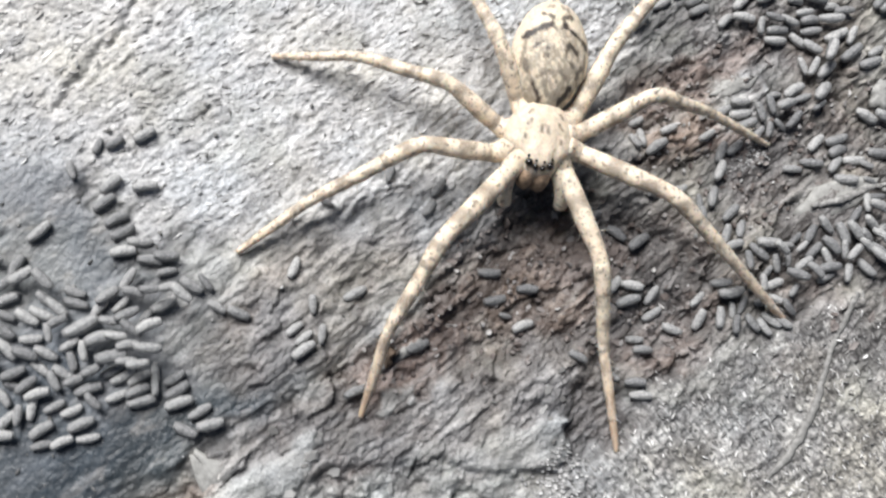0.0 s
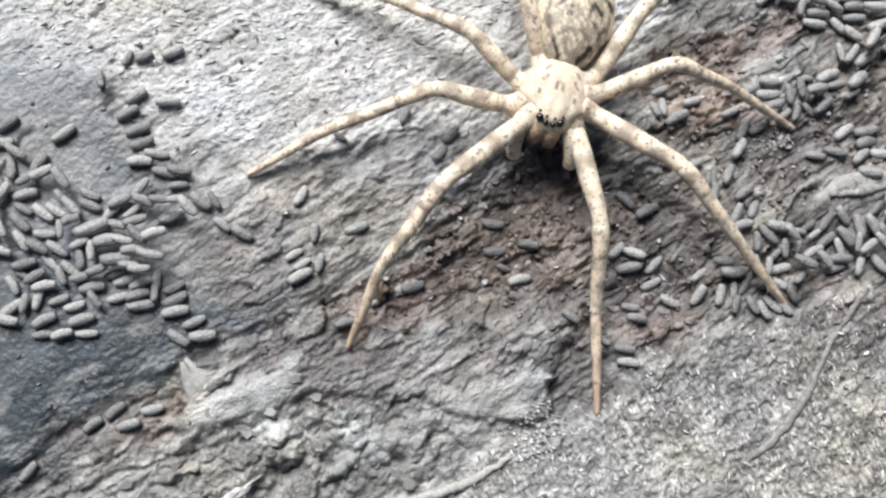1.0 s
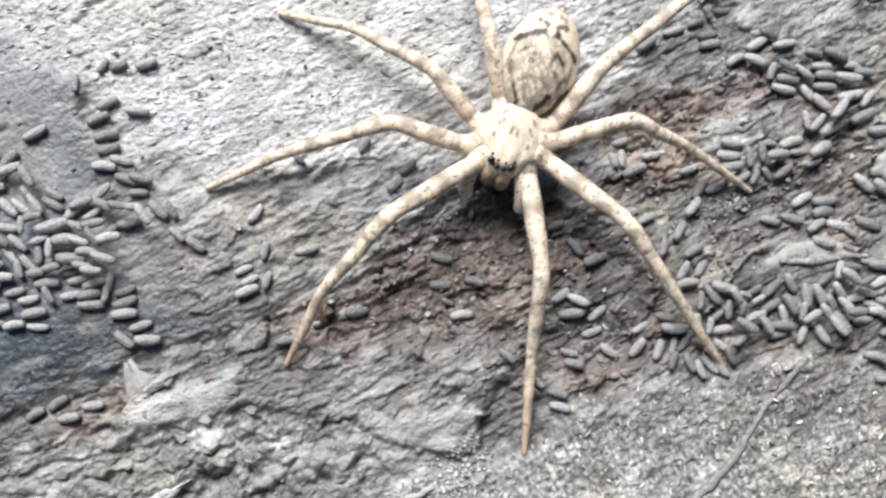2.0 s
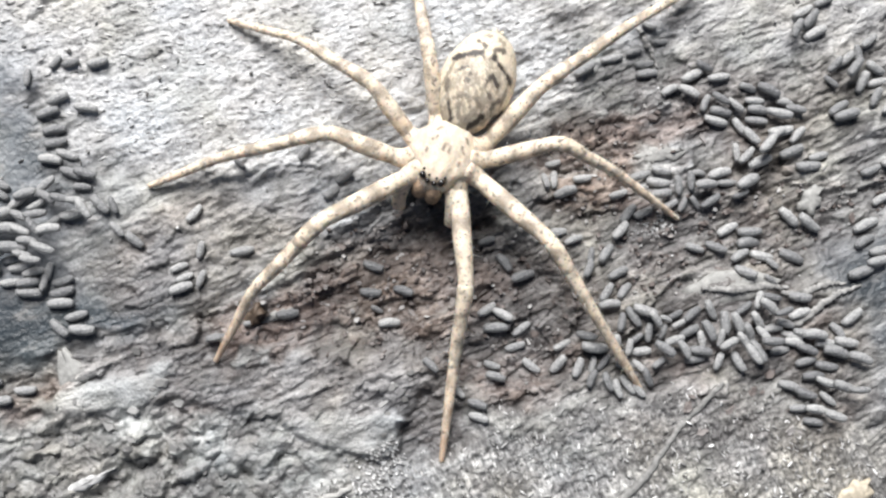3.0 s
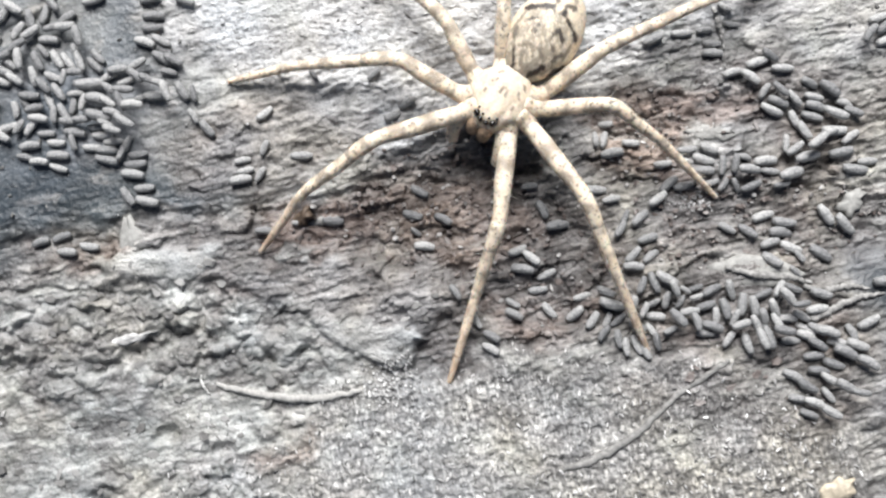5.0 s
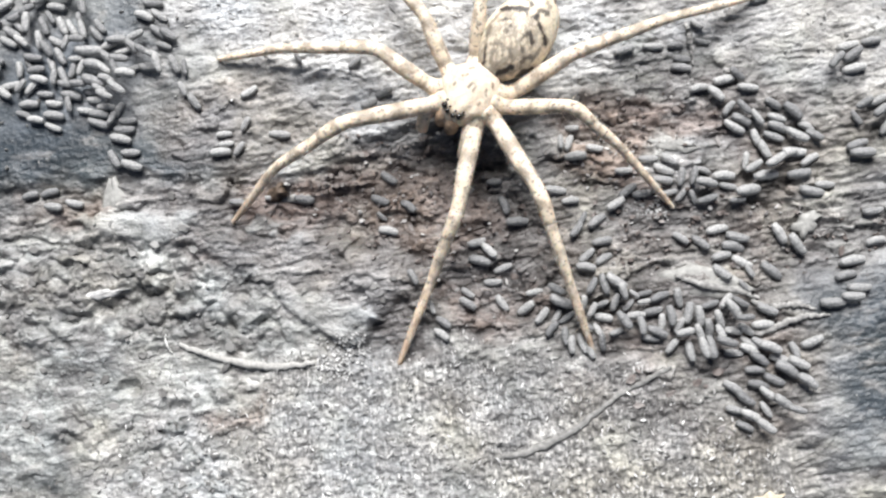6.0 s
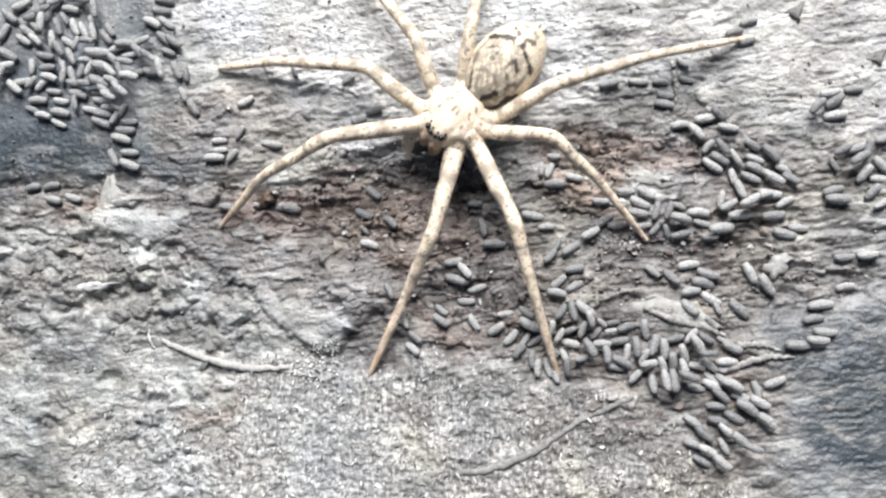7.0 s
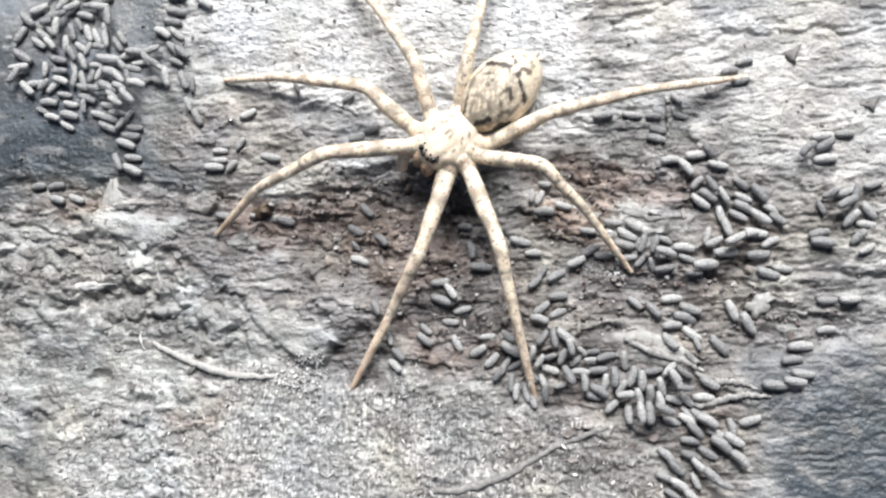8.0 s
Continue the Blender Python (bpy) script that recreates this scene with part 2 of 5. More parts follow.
def relief(x, y):
    """Height of the wood above its mean plane, all in millimetres."""
    x, y = np.asarray(x, float), np.asarray(y, float)
    slate, rot, pale, fibre = masks(x, y)[:4]
    wx = x + 4 * (rough(x / 6, y / 6, 5, 3) - 0.5)
    wy = y + 3 * (rough(x / 6, y / 6, 9, 3) - 0.5)
    h = 1.3 * (rough(x / 30, y / 22, 31, 2) - 0.5)
    h = h + 0.75 * inside(wx, wy, SLATE_PLATE, 0.9) + 0.35 * inside(wx, wy, SLATE_FAR, 1.5)
    h = h - 1.5 * inside(wx, wy, ROT_PIT, 1.8) - 0.6 * inside(wx, wy, ROT_FAR, 1.5) - 1.1 * inside(wx, wy, HOLLOW, 1.4)
    h = h + 0.55 * inside(wx, wy, PALE_FLAKES, 0.6) + 0.6 * inside(wx, wy, BARE_FIBRE, 1.0) + 0.35 * inside(x, y, WHITE_SPLIT, 0.4)
    lumps = inside(wx, wy, MOSS_LUMPS, 3)
    crust = inside(wx, wy, LICHEN, 2.5)
    bx, by = x + 1.6 * (rough(x / 1.4, y / 1.4, 83, 2) - 0.5), y + 1.4 * (rough(x / 1.4, y / 1.4, 84, 2) - 0.5)
    px, py = ragged(x, y)
    big, tall = cells(bx / 3.6, by / 2.6, 81)
    bit, height = cells(bx / 1.3, by / 1.1, 87)
    where = np.clip(2.2 * rough(x / 11, y / 8, 79, 2) - 0.55, 0.15, 1)
    h = h + crust * where * ((0.95 + 0.7 * lumps) * np.sqrt(big) * (0.3 + tall) + 0.38 * np.sqrt(bit) * (0.3 + height) - 0.5)
    h = h + lumps * 1.2 * (rough(x / 4.5, y / 3.5, 77, 3) - 0.5)
    for gx, gy, size in GAPS:
        h = h - 1.5 * np.exp(-(((bx - gx) / (1.5 * size)) ** 2 + ((by - gy) / (0.7 * size)) ** 2) ** 1.5)
    kx, ky = x + 3.0 * (rough(x / 4, y / 4, 47, 3, 0.6) - 0.5), y + 3.0 * (rough(x / 4, y / 4, 48, 3, 0.6) - 0.5)
    for line in CRACKS:
        for (ax, ay), (cx, cy) in zip(line, line[1:]):
            ex, ey = cx - ax, cy - ay
            t = np.clip(((kx - ax) * ex + (ky - ay) * ey) / (ex * ex + ey * ey), 0, 1)
            h = h - 0.5 * np.exp(-(((kx - ax - t * ex) ** 2 + (ky - ay - t * ey) ** 2) / 0.16))
    # an added cavity under the head, shaped to deepen the spider's shadow
    h = h - 2.8 * np.exp(-(((bx - 11.5) / 7.0) ** 2 + ((by + 0.3) / 4.2) ** 2) ** 1.6)
    smooth = np.maximum.reduce([0.6 * inside(wx, wy, SLATE_PLATE, 4.0), 0.97 * inside(wx, wy, SLATE_SMOOTH, 4.0), 0.82 * inside(wx, wy, SLATE_FAR, 4.0), 0.75 * inside(wx, wy, PALE_FAR, 4.0), 0.9 * fibre, 0.94 * inside(wx, wy, PALE_TOP, 4), 0.86 * crust])
    ledge = terraces(rough(x / 12 + 0.5 * y / 9, y / 3.6, 41, 4, 0.55), 8, 0.07) - 0.5
    h = h + (1.7 - 1.62 * smooth) * ledge
    loose = np.clip(0.55 * (1 - smooth) + 0.75 * np.clip(rot, 0, 1) + 0.12 * crust, 0.05, 1.0) * np.clip(2.4 * rough(x / 8, y / 6, 45, 3) - 0.45, 0.25, 1.1)
    h = h + loose * (0.95 * plates(px / 4.6, py / 1.9, 301)[0] + 0.34 * plates(px / 1.9, py / 0.8, 331)[0])
    h = h + (0.22 - 0.1 * smooth) * (1 - 0.95 * slate) * (rough(x / 3.5, y / 0.7, 51, 3, 0.6) - 0.5)
    h = h - 0.26 * (1 - slate) * (1 - fibre) * (1 - 0.7 * crust) * step(rough(x / 4.2 + 0.1 * y, y / 0.75 - 0.06 * x, 57, 3), 0.58, 0.72)
    h = h + 0.55 * fibre * (rough((x + 0.5 * y) / 0.7, (y - 0.5 * x) / 0.8, 59, 2, 0.6) - 0.5)
    brushed = np.maximum.reduce([inside(wx, wy, PALE_TOP, 4), 0.55 * inside(wx, wy, PALE_SLOPE, 4), 0.6 * inside(wx, wy, PALE_FAR, 4)]) * (1 - 0.8 * slate)
    along, across = 0.95 * x - 0.31 * y, 0.31 * x + 0.95 * y
    across = across + 0.5 * (rough(x / 1.1, y / 1.1, 65, 2) - 0.5)
    h = h + 0.24 * brushed * (1 - np.abs(2 * rough(along / 1.3, across / 0.5, 67, 2, 0.6) - 1) ** 0.8)
    h = h + (0.34 + 0.10 * fibre - 0.16 * brushed) * (1 - 0.6 * slate) * (rough(x / 0.55, y / 0.42, 71, 2, 0.7) - 0.5)
    cover, level = plate_cover(x, y)
    h = h * (1 - 0.72 * cover) + cover * (level + 0.4 * (rough(x / 2.2, y / 1.2, 127, 3) - 0.5))
    return h


# ---- materials ----
def material(name):
    m = bpy.data.materials.new(name)
    m.use_nodes = True
    return m, m.node_tree.nodes, m.node_tree.links, m.node_tree.nodes["Principled BSDF"]


def texture_noise(nodes, links, where, scale, detail=4.0, rough_=0.55, stretch=None):
    n = nodes.new("ShaderNodeTexNoise")
    n.inputs["Scale"].default_value, n.inputs["Detail"].default_value, n.inputs["Roughness"].default_value = scale, detail, rough_
    if stretch:
        m = nodes.new("ShaderNodeMapping")
        m.inputs["Scale"].default_value = stretch
        links.new(where, m.inputs["Vector"])
        where = m.outputs["Vector"]
    links.new(where, n.inputs["Vector"])
    return n.outputs["Fac"]


def ramp(nodes, links, value, stops):
    r = nodes.new("ShaderNodeValToRGB")
    for n, (at, colour) in enumerate(stops):
        e = r.color_ramp.elements[n] if n < 2 else r.color_ramp.elements.new(at)
        e.position, e.color = at, (*colour, 1)
    links.new(value, r.inputs["Fac"])
    return r.outputs["Color"]


def blend(nodes, links, amount, a, b, kind="MIX"):
    m = nodes.new("ShaderNodeMix")
    m.data_type, m.blend_type = "RGBA", kind
    if hasattr(amount, "is_linked"):
        links.new(amount, m.inputs["Factor"])
    else:
        m.inputs["Factor"].default_value = amount
    for value, slot in ((a, m.inputs[6]), (b, m.inputs[7])):
        if hasattr(value, "is_linked"):
            links.new(value, slot)
        else:
            slot.default_value = (*value, 1)
    return m.outputs[2]


def attribute(nodes, name):
    n = nodes.new("ShaderNodeAttribute")
    n.attribute_name = name
    return n.outputs["Fac"]


def bumped(nodes, links, shader, height, depth, strength):
    b = nodes.new("ShaderNodeBump")
    b.inputs["Strength"].default_value, b.inputs["Distance"].default_value = strength, depth
    links.new(height, b.inputs["Height"])
    links.new(b.outputs["Normal"], shader.inputs["Normal"])
    return b


def wood_material():
    m, nodes, links, shader = material("weathered_wood")
    where = nodes.new("ShaderNodeTexCoord").outputs["Object"]
    grain = texture_noise(nodes, links, where, 700, 6, 0.65, (0.35, 1.0, 1.0))
    blotch = texture_noise(nodes, links, where, 120, 5, 0.6)
    speck = texture_noise(nodes, links, where, 2600, 3, 0.6)
    grey = ramp(nodes, links, grain, [(0.32, (0.052, 0.050, 0.049)), (0.5, (0.145, 0.141, 0.137)), (0.68, (0.33, 0.325, 0.318))])
    slate = ramp(nodes, links, blotch, [(0.3, (0.10, 0.118, 0.138)), (0.7, (0.235, 0.255, 0.278))])
    # brown rot, darker than its own colour to include the shade below the head
    rot = ramp(nodes, links, grain, [(0.3, (0.024, 0.020, 0.018)), (0.5, (0.070, 0.060, 0.056)), (0.68, (0.20, 0.188, 0.182))])
    rust = ramp(nodes, links, grain, [(0.33, (0.062, 0.043, 0.035)), (0.52, (0.155, 0.115, 0.098)), (0.7, (0.31, 0.255, 0.23))])
    pale = ramp(nodes, links, grain, [(0.32, (0.31, 0.309, 0.307)), (0.5, (0.56, 0.559, 0.556)), (0.66, (0.78, 0.779, 0.775))])
    c = blend(nodes, links, attribute(nodes, "pale"), grey, pale)
    strokes = nodes.new("ShaderNodeMapping")
    strokes.inputs["Rotation"].default_value = (0, 0, radians(18))
    links.new(where, strokes.inputs["Vector"])
    brush = texture_noise(nodes, links, strokes.outputs["Vector"], 2000, 3, 0.55, (0.32, 1.0, 1.0))
    brushed = ramp(nodes, links, brush, [(0.36, (0.15, 0.15, 0.151)), (0.48, (0.50, 0.50, 0.50)), (0.62, (0.84, 0.84, 0.838))])
    strong = nodes.new("ShaderNodeMath")
    strong.operation = "MULTIPLY"
    links.new(attribute(nodes, "pale"), strong.inputs[0])
    strong.inputs[1].default_value = 0.45
    c = blend(nodes, links, strong.outputs[0], c, brushed)
    patchy = nodes.new("ShaderNodeMapRange")
    links.new(texture_noise(nodes, links, where, 70, 4, 0.6), patchy.inputs["Value"])
    patchy.inputs["From Min"].default_value, patchy.inputs["From Max"].default_value = 0.36, 0.62
    salt = ramp(nodes, links, texture_noise(nodes, links, where, 900, 3, 0.55, (2.4, 0.7, 1.0)), [(0.36, (0.048, 0.047, 0.044)), (0.5, (0.155, 0.153, 0.147)), (0.64, (0.48, 0.475, 0.455))])
    half = nodes.new("ShaderNodeMath")
    half.operation = "MULTIPLY"
    links.new(attribute(nodes, "fibre"), half.inputs[0])
    half.inputs[1].default_value = 0.6
    c = blend(nodes, links, half.outputs[0], c, salt)
    lichen = nodes.new("ShaderNodeMapRange")
    links.new(texture_noise(nodes, links, where, 95, 5, 0.6), lichen.inputs["Value"])
    lichen.inputs["From Min"].default_value, lichen.inputs["From Max"].default_value, lichen.inputs["To Max"].default_value = 0.50, 0.62, 0.6
    c = blend(nodes, links, lichen.outputs["Result"], c, ramp(nodes, links, grain, [(0.32, (0.17, 0.172, 0.155)), (0.68, (0.47, 0.475, 0.44))]))
    c = blend(nodes, links, attribute(nodes, "lichen"), c, ramp(nodes, links, grain, [(0.32, (0.14, 0.146, 0.139)), (0.5, (0.26, 0.267, 0.258)), (0.68, (0.44, 0.448, 0.437))]))
    c = blend(nodes, links, attribute(nodes, "slate"), c, blend(nodes, links, patchy.outputs["Result"], blend(nodes, links, 0.6, slate, grey), slate))
    stain = nodes.new("ShaderNodeMapRange")
    links.new(blotch, stain.inputs["Value"])
    stain.inputs["From Min"].default_value, stain.inputs["From Max"].default_value = 0.52, 0.72
    c = blend(nodes, links, attribute(nodes, "rot"), c, blend(nodes, links, stain.outputs["Result"], rot, rust))
    c = blend(nodes, links, attribute(nodes, "rust"), c, rust)
    # near-black slate colour, which also carries the gap shade of the left cluster
    c = blend(nodes, links, attribute(nodes, "deep"), c, ramp(nodes, links, grain, [(0.3, (0.011, 0.017, 0.022)), (0.7, (0.055, 0.071, 0.086))]))
    flakes = ramp(nodes, links, attribute(nodes, "tone"), [(0.15, (0.55, 0.54, 0.54)), (0.45, (0.95, 0.95, 0.95)), (0.85, (1.6, 1.6, 1.58))])
    plain_part = nodes.new("ShaderNodeMath")
    plain_part.operation, plain_part.use_clamp = "MULTIPLY_ADD", True
    links.new(attribute(nodes, "slate"), plain_part.inputs[0])
    plain_part.inputs[1].default_value, plain_part.inputs[2].default_value = -0.9, 0.9
    less = nodes.new("ShaderNodeMath")
    less.operation, less.use_clamp = "MULTIPLY_ADD", True
    links.new(attribute(nodes, "pale"), less.inputs[0])
    less.inputs[1].default_value = -0.65
    links.new(plain_part.outputs[0], less.inputs[2])
    c = blend(nodes, links, less.outputs[0], c, blend(nodes, links, 1.0, c, flakes, "MULTIPLY"))
    fleck = nodes.new("ShaderNodeMapRange")
    links.new(texture_noise(nodes, links, where, 420, 3, 0.6, (0.5, 1.0, 1.0)), fleck.inputs["Value"])
    fleck.inputs["From Min"].default_value, fleck.inputs["From Max"].default_value, fleck.inputs["To Max"].default_value = 0.55, 0.70, 0.45
    c = blend(nodes, links, fleck.outputs["Result"], c, (0.40, 0.385, 0.37))
    dark = nodes.new("ShaderNodeMapRange")
    links.new(texture_noise(nodes, links, where, 260, 4, 0.65, (0.4, 1.0, 1.0)), dark.inputs["Value"])
    dark.inputs["From Min"].default_value, dark.inputs["From Max"].default_value, dark.inputs["To Max"].default_value = 0.58, 0.74, 0.5
    c = blend(nodes, links, dark.outputs["Result"], c, (0.085, 0.078, 0.075))
    hue = ramp(nodes, links, texture_noise(nodes, links, where, 55, 4, 0.6), [(0.36, (0.96, 1.0, 1.04)), (0.5, (1, 1, 1)), (0.64, (1.05, 1.02, 0.94))])
    c = blend(nodes, links, 1.0, c, hue, "MULTIPLY")
    tint = ramp(nodes, links, speck, [(0.3, (0.78, 0.78, 0.78)), (0.52, (1, 1, 1)), (0.75, (1.2, 1.2, 1.19))])
    c = blend(nodes, links, 1.0, c, tint, "MULTIPLY")
    links.new(c, shader.inputs["Base Color"])
    gloss = nodes.new("ShaderNodeMapRange")
    links.new(speck, gloss.inputs["Value"])
    gloss.inputs["To Min"].default_value, gloss.inputs["To Max"].default_value = 0.25, 0.62
    shader.inputs["Specular IOR Level"].default_value = 0.65
    links.new(gloss.outputs["Result"], shader.inputs["Roughness"])
    height = nodes.new("ShaderNodeMath")
    height.operation = "MULTIPLY_ADD"
    links.new(grain, height.inputs[0])
    height.inputs[1].default_value = 0.7
    links.new(speck, height.inputs[2])
    calm = nodes.new("ShaderNodeMapRange")
    links.new(attribute(nodes, "slate"), calm.inputs["Value"])
    calm.inputs["To Min"].default_value, calm.inputs["To Max"].default_value = 1.0, 0.4
    level = nodes.new("ShaderNodeMath")
    level.operation = "MULTIPLY"
    links.new(height.outputs[0], level.inputs[0])
    links.new(calm.outputs["Result"], level.inputs[1])
    bumped(nodes, links, shader, level.outputs[0], 0.00027, 0.9)
    return m


def pellet_material():
    m, nodes, links, shader = material("pellet_crust")
    where = nodes.new("ShaderNodeTexCoord").outputs["Object"]
    info = nodes.new("ShaderNodeObjectInfo").outputs["Random"]
    crust = texture_noise(nodes, links, where, 7, 5, 0.65)
    base = ramp(nodes, links, info, [(0.0, (0.15, 0.153, 0.156)), (0.5, (0.27, 0.273, 0.272)), (1.0, (0.43, 0.432, 0.422))])
    dust = ramp(nodes, links, crust, [(0.3, (0.62, 0.62, 0.64)), (0.5, (1, 1, 1)), (0.72, (1.3, 1.3, 1.29))])
    links.new(blend(nodes, links, 1.0, base, dust, "MULTIPLY"), shader.inputs["Base Color"])
    shader.inputs["Roughness"].default_value = 0.36
    shader.inputs["Specular IOR Level"].default_value = 0.9
    bumped(nodes, links, shader, crust, 0.0003, 0.9)
    return m


def spider_material(name, light, mid, dark, patch, amount, dotted):
    """Pale hairy cuticle with brown mottling; amount: how much of it the dark marks take."""
    m, nodes, links, shader = material(name)
    where = nodes.new("ShaderNodeTexCoord").outputs["Object"]
    fuzz = texture_noise(nodes, links, where, 2600, 4, 0.6)
    mottle = texture_noise(nodes, links, where, patch, 3, 0.5)
    c = ramp(nodes, links, fuzz, [(0.3, mid), (0.6, light)])
    marks = nodes.new("ShaderNodeMapRange")
    links.new(mottle, marks.inputs["Value"])
    marks.inputs["From Min"].default_value, marks.inputs["From Max"].default_value = 0.66 - amount, 0.80 - amount
    c = blend(nodes, links, marks.outputs["Result"], c, dark)
    dots = nodes.new("ShaderNodeMapRange")
    links.new(texture_noise(nodes, links, where, 2300, 2, 0.4), dots.inputs["Value"])
    dots.inputs["From Min"].default_value, dots.inputs["From Max"].default_value, dots.inputs["To Max"].default_value = 0.62, 0.67, dotted
    c = blend(nodes, links, dots.outputs["Result"], c, tuple(v * 0.4 for v in dark))
    c = blend(nodes, links, attribute(nodes, "mark"), c, dark)
    c = blend(nodes, links, attribute(nodes, "tan"), c, (0.44, 0.315, 0.22))
    links.new(c, shader.inputs["Base Color"])
    shader.inputs["Roughness"].default_value = 0.55
    shader.inputs["Subsurface Weight"].default_value = 0.6
    shader.inputs["Subsurface Radius"].default_value = (0.0005, 0.00032, 0.0002)
    shader.inputs["Subsurface Scale"].default_value = 1.0
    bumped(nodes, links, shader, fuzz, 0.00012, 0.6)
    return m


def plain(name, colour, roughness, scale=1500, spread=0.35):
    m, nodes, links, shader = material(name)
    where = nodes.new("ShaderNodeTexCoord").outputs["Object"]
    n = texture_noise(nodes, links, where, scale, 4, 0.6)
    lo, hi = tuple(v * (1 - spread) for v in colour), tuple(min(1, v * (1 + spread)) for v in colour)
    links.new(ramp(nodes, links, n, [(0.3, lo), (0.7, hi)]), shader.inputs["Base Color"])
    shader.inputs["Roughness"].default_value = roughness
    bumped(nodes, links, shader, n, 0.00015, 0.5)
    return m


WOOD = wood_material()
PELLET = pellet_material()
SKIN = spider_material("spider_leg_skin", (0.87, 0.76, 0.61), (0.70, 0.59, 0.455), (0.30, 0.252, 0.20), 1300, 0.10, 0.75)
BODY = spider_material("spider_body_skin", (0.71, 0.615, 0.49), (0.55, 0.47, 0.365), (0.10, 0.072, 0.053), 1100, -0.08, 0.12)
BACK = spider_material("spider_abdomen_skin", (0.74, 0.65, 0.515), (0.56, 0.48, 0.365), (0.040, 0.031, 0.026), 900, -0.04, 0.3)
JAW = plain("spider_jaw", (0.33, 0.23, 0.155), 0.55, 1500, 0.5)
EYE = plain("spider_eye", (0.012, 0.010, 0.009), 0.08, 300, 0.1)
GREY_FIBRE = plain("grey_fibre", (0.26, 0.256, 0.246), 0.6, 1200, 0.5)
TWIG = plain("twig_bark", (0.36, 0.355, 0.338), 0.65, 2400, 0.3)
ROOT = plain("root", (0.21, 0.207, 0.198), 0.65, 1200, 0.5)
DARK_FIBRE = plain("dark_fibre", (0.15, 0.145, 0.14), 0.6, 1200)
WHITE_FIBRE = plain("white_fibre", (0.62, 0.62, 0.60), 0.5, 1200, 0.2)
PALE_FLAKE = plain("pale_flake", (0.30, 0.298, 0.283), 0.6, 1100, 0.3)
BEIGE_FLAKE = plain("beige_flake", (0.50, 0.44, 0.34), 0.6, 900, 0.35)
BROWN_FLAKE = plain("brown_flake", (0.095, 0.068, 0.048), 0.6, 900, 0.6)
WHITE_FLAKE = plain("white_flake", (0.47, 0.468, 0.46), 0.5, 1100, 0.45)


def bits(name, stops, roughness):
    """Crumbs that differ from one to the next."""
    m, nodes, links, shader = material(name)
    links.new(ramp(nodes, links, nodes.new("ShaderNodeNewGeometry").outputs["Random Per Island"], stops), shader.inputs["Base Color"])
    shader.inputs["Roughness"].default_value = roughness
    return m


CRUMB = bits("crumbs", [(0.0, (0.09, 0.072, 0.064)), (0.55, (0.17, 0.145, 0.134)), (0.85, (0.28, 0.265, 0.255)), (1.0, (0.48, 0.47, 0.455))], 0.55)
PALE_CRUMB = bits("pale_crumbs", [(0.0, (0.12, 0.118, 0.113)), (0.6, (0.22, 0.218, 0.211)), (1.0, (0.38, 0.378, 0.368))], 0.5)
WHITE_CRUMB = bits("white_crumbs", [(0.0, (0.22, 0.22, 0.216)), (0.6, (0.40, 0.40, 0.395)), (1.0, (0.7, 0.7, 0.69))], 0.25)
LINT = bits("lint", [(0.0, (0.10, 0.098, 0.093)), (0.6, (0.33, 0.325, 0.315)), (1.0, (0.85, 0.845, 0.83))], 0.22)
SOIL = plain("soil", (0.10, 0.085, 0.065), 0.9, 60, 0.5)


# ---- building ----
def part(name, bm, mat, parent=None, label="", smooth=True):
    mesh = bpy.data.meshes.new(name)
    bmesh.ops.recalc_face_normals(bm, faces=bm.faces)
    bm.to_mesh(mesh)
    bm.free()
    if smooth:
        mesh.polygons.foreach_set("use_smooth", [True] * len(mesh.polygons))
    mesh.materials.append(mat)
    ob = new(name, mesh)
    ob.parent = parent
    return tagged(ob, label=label)


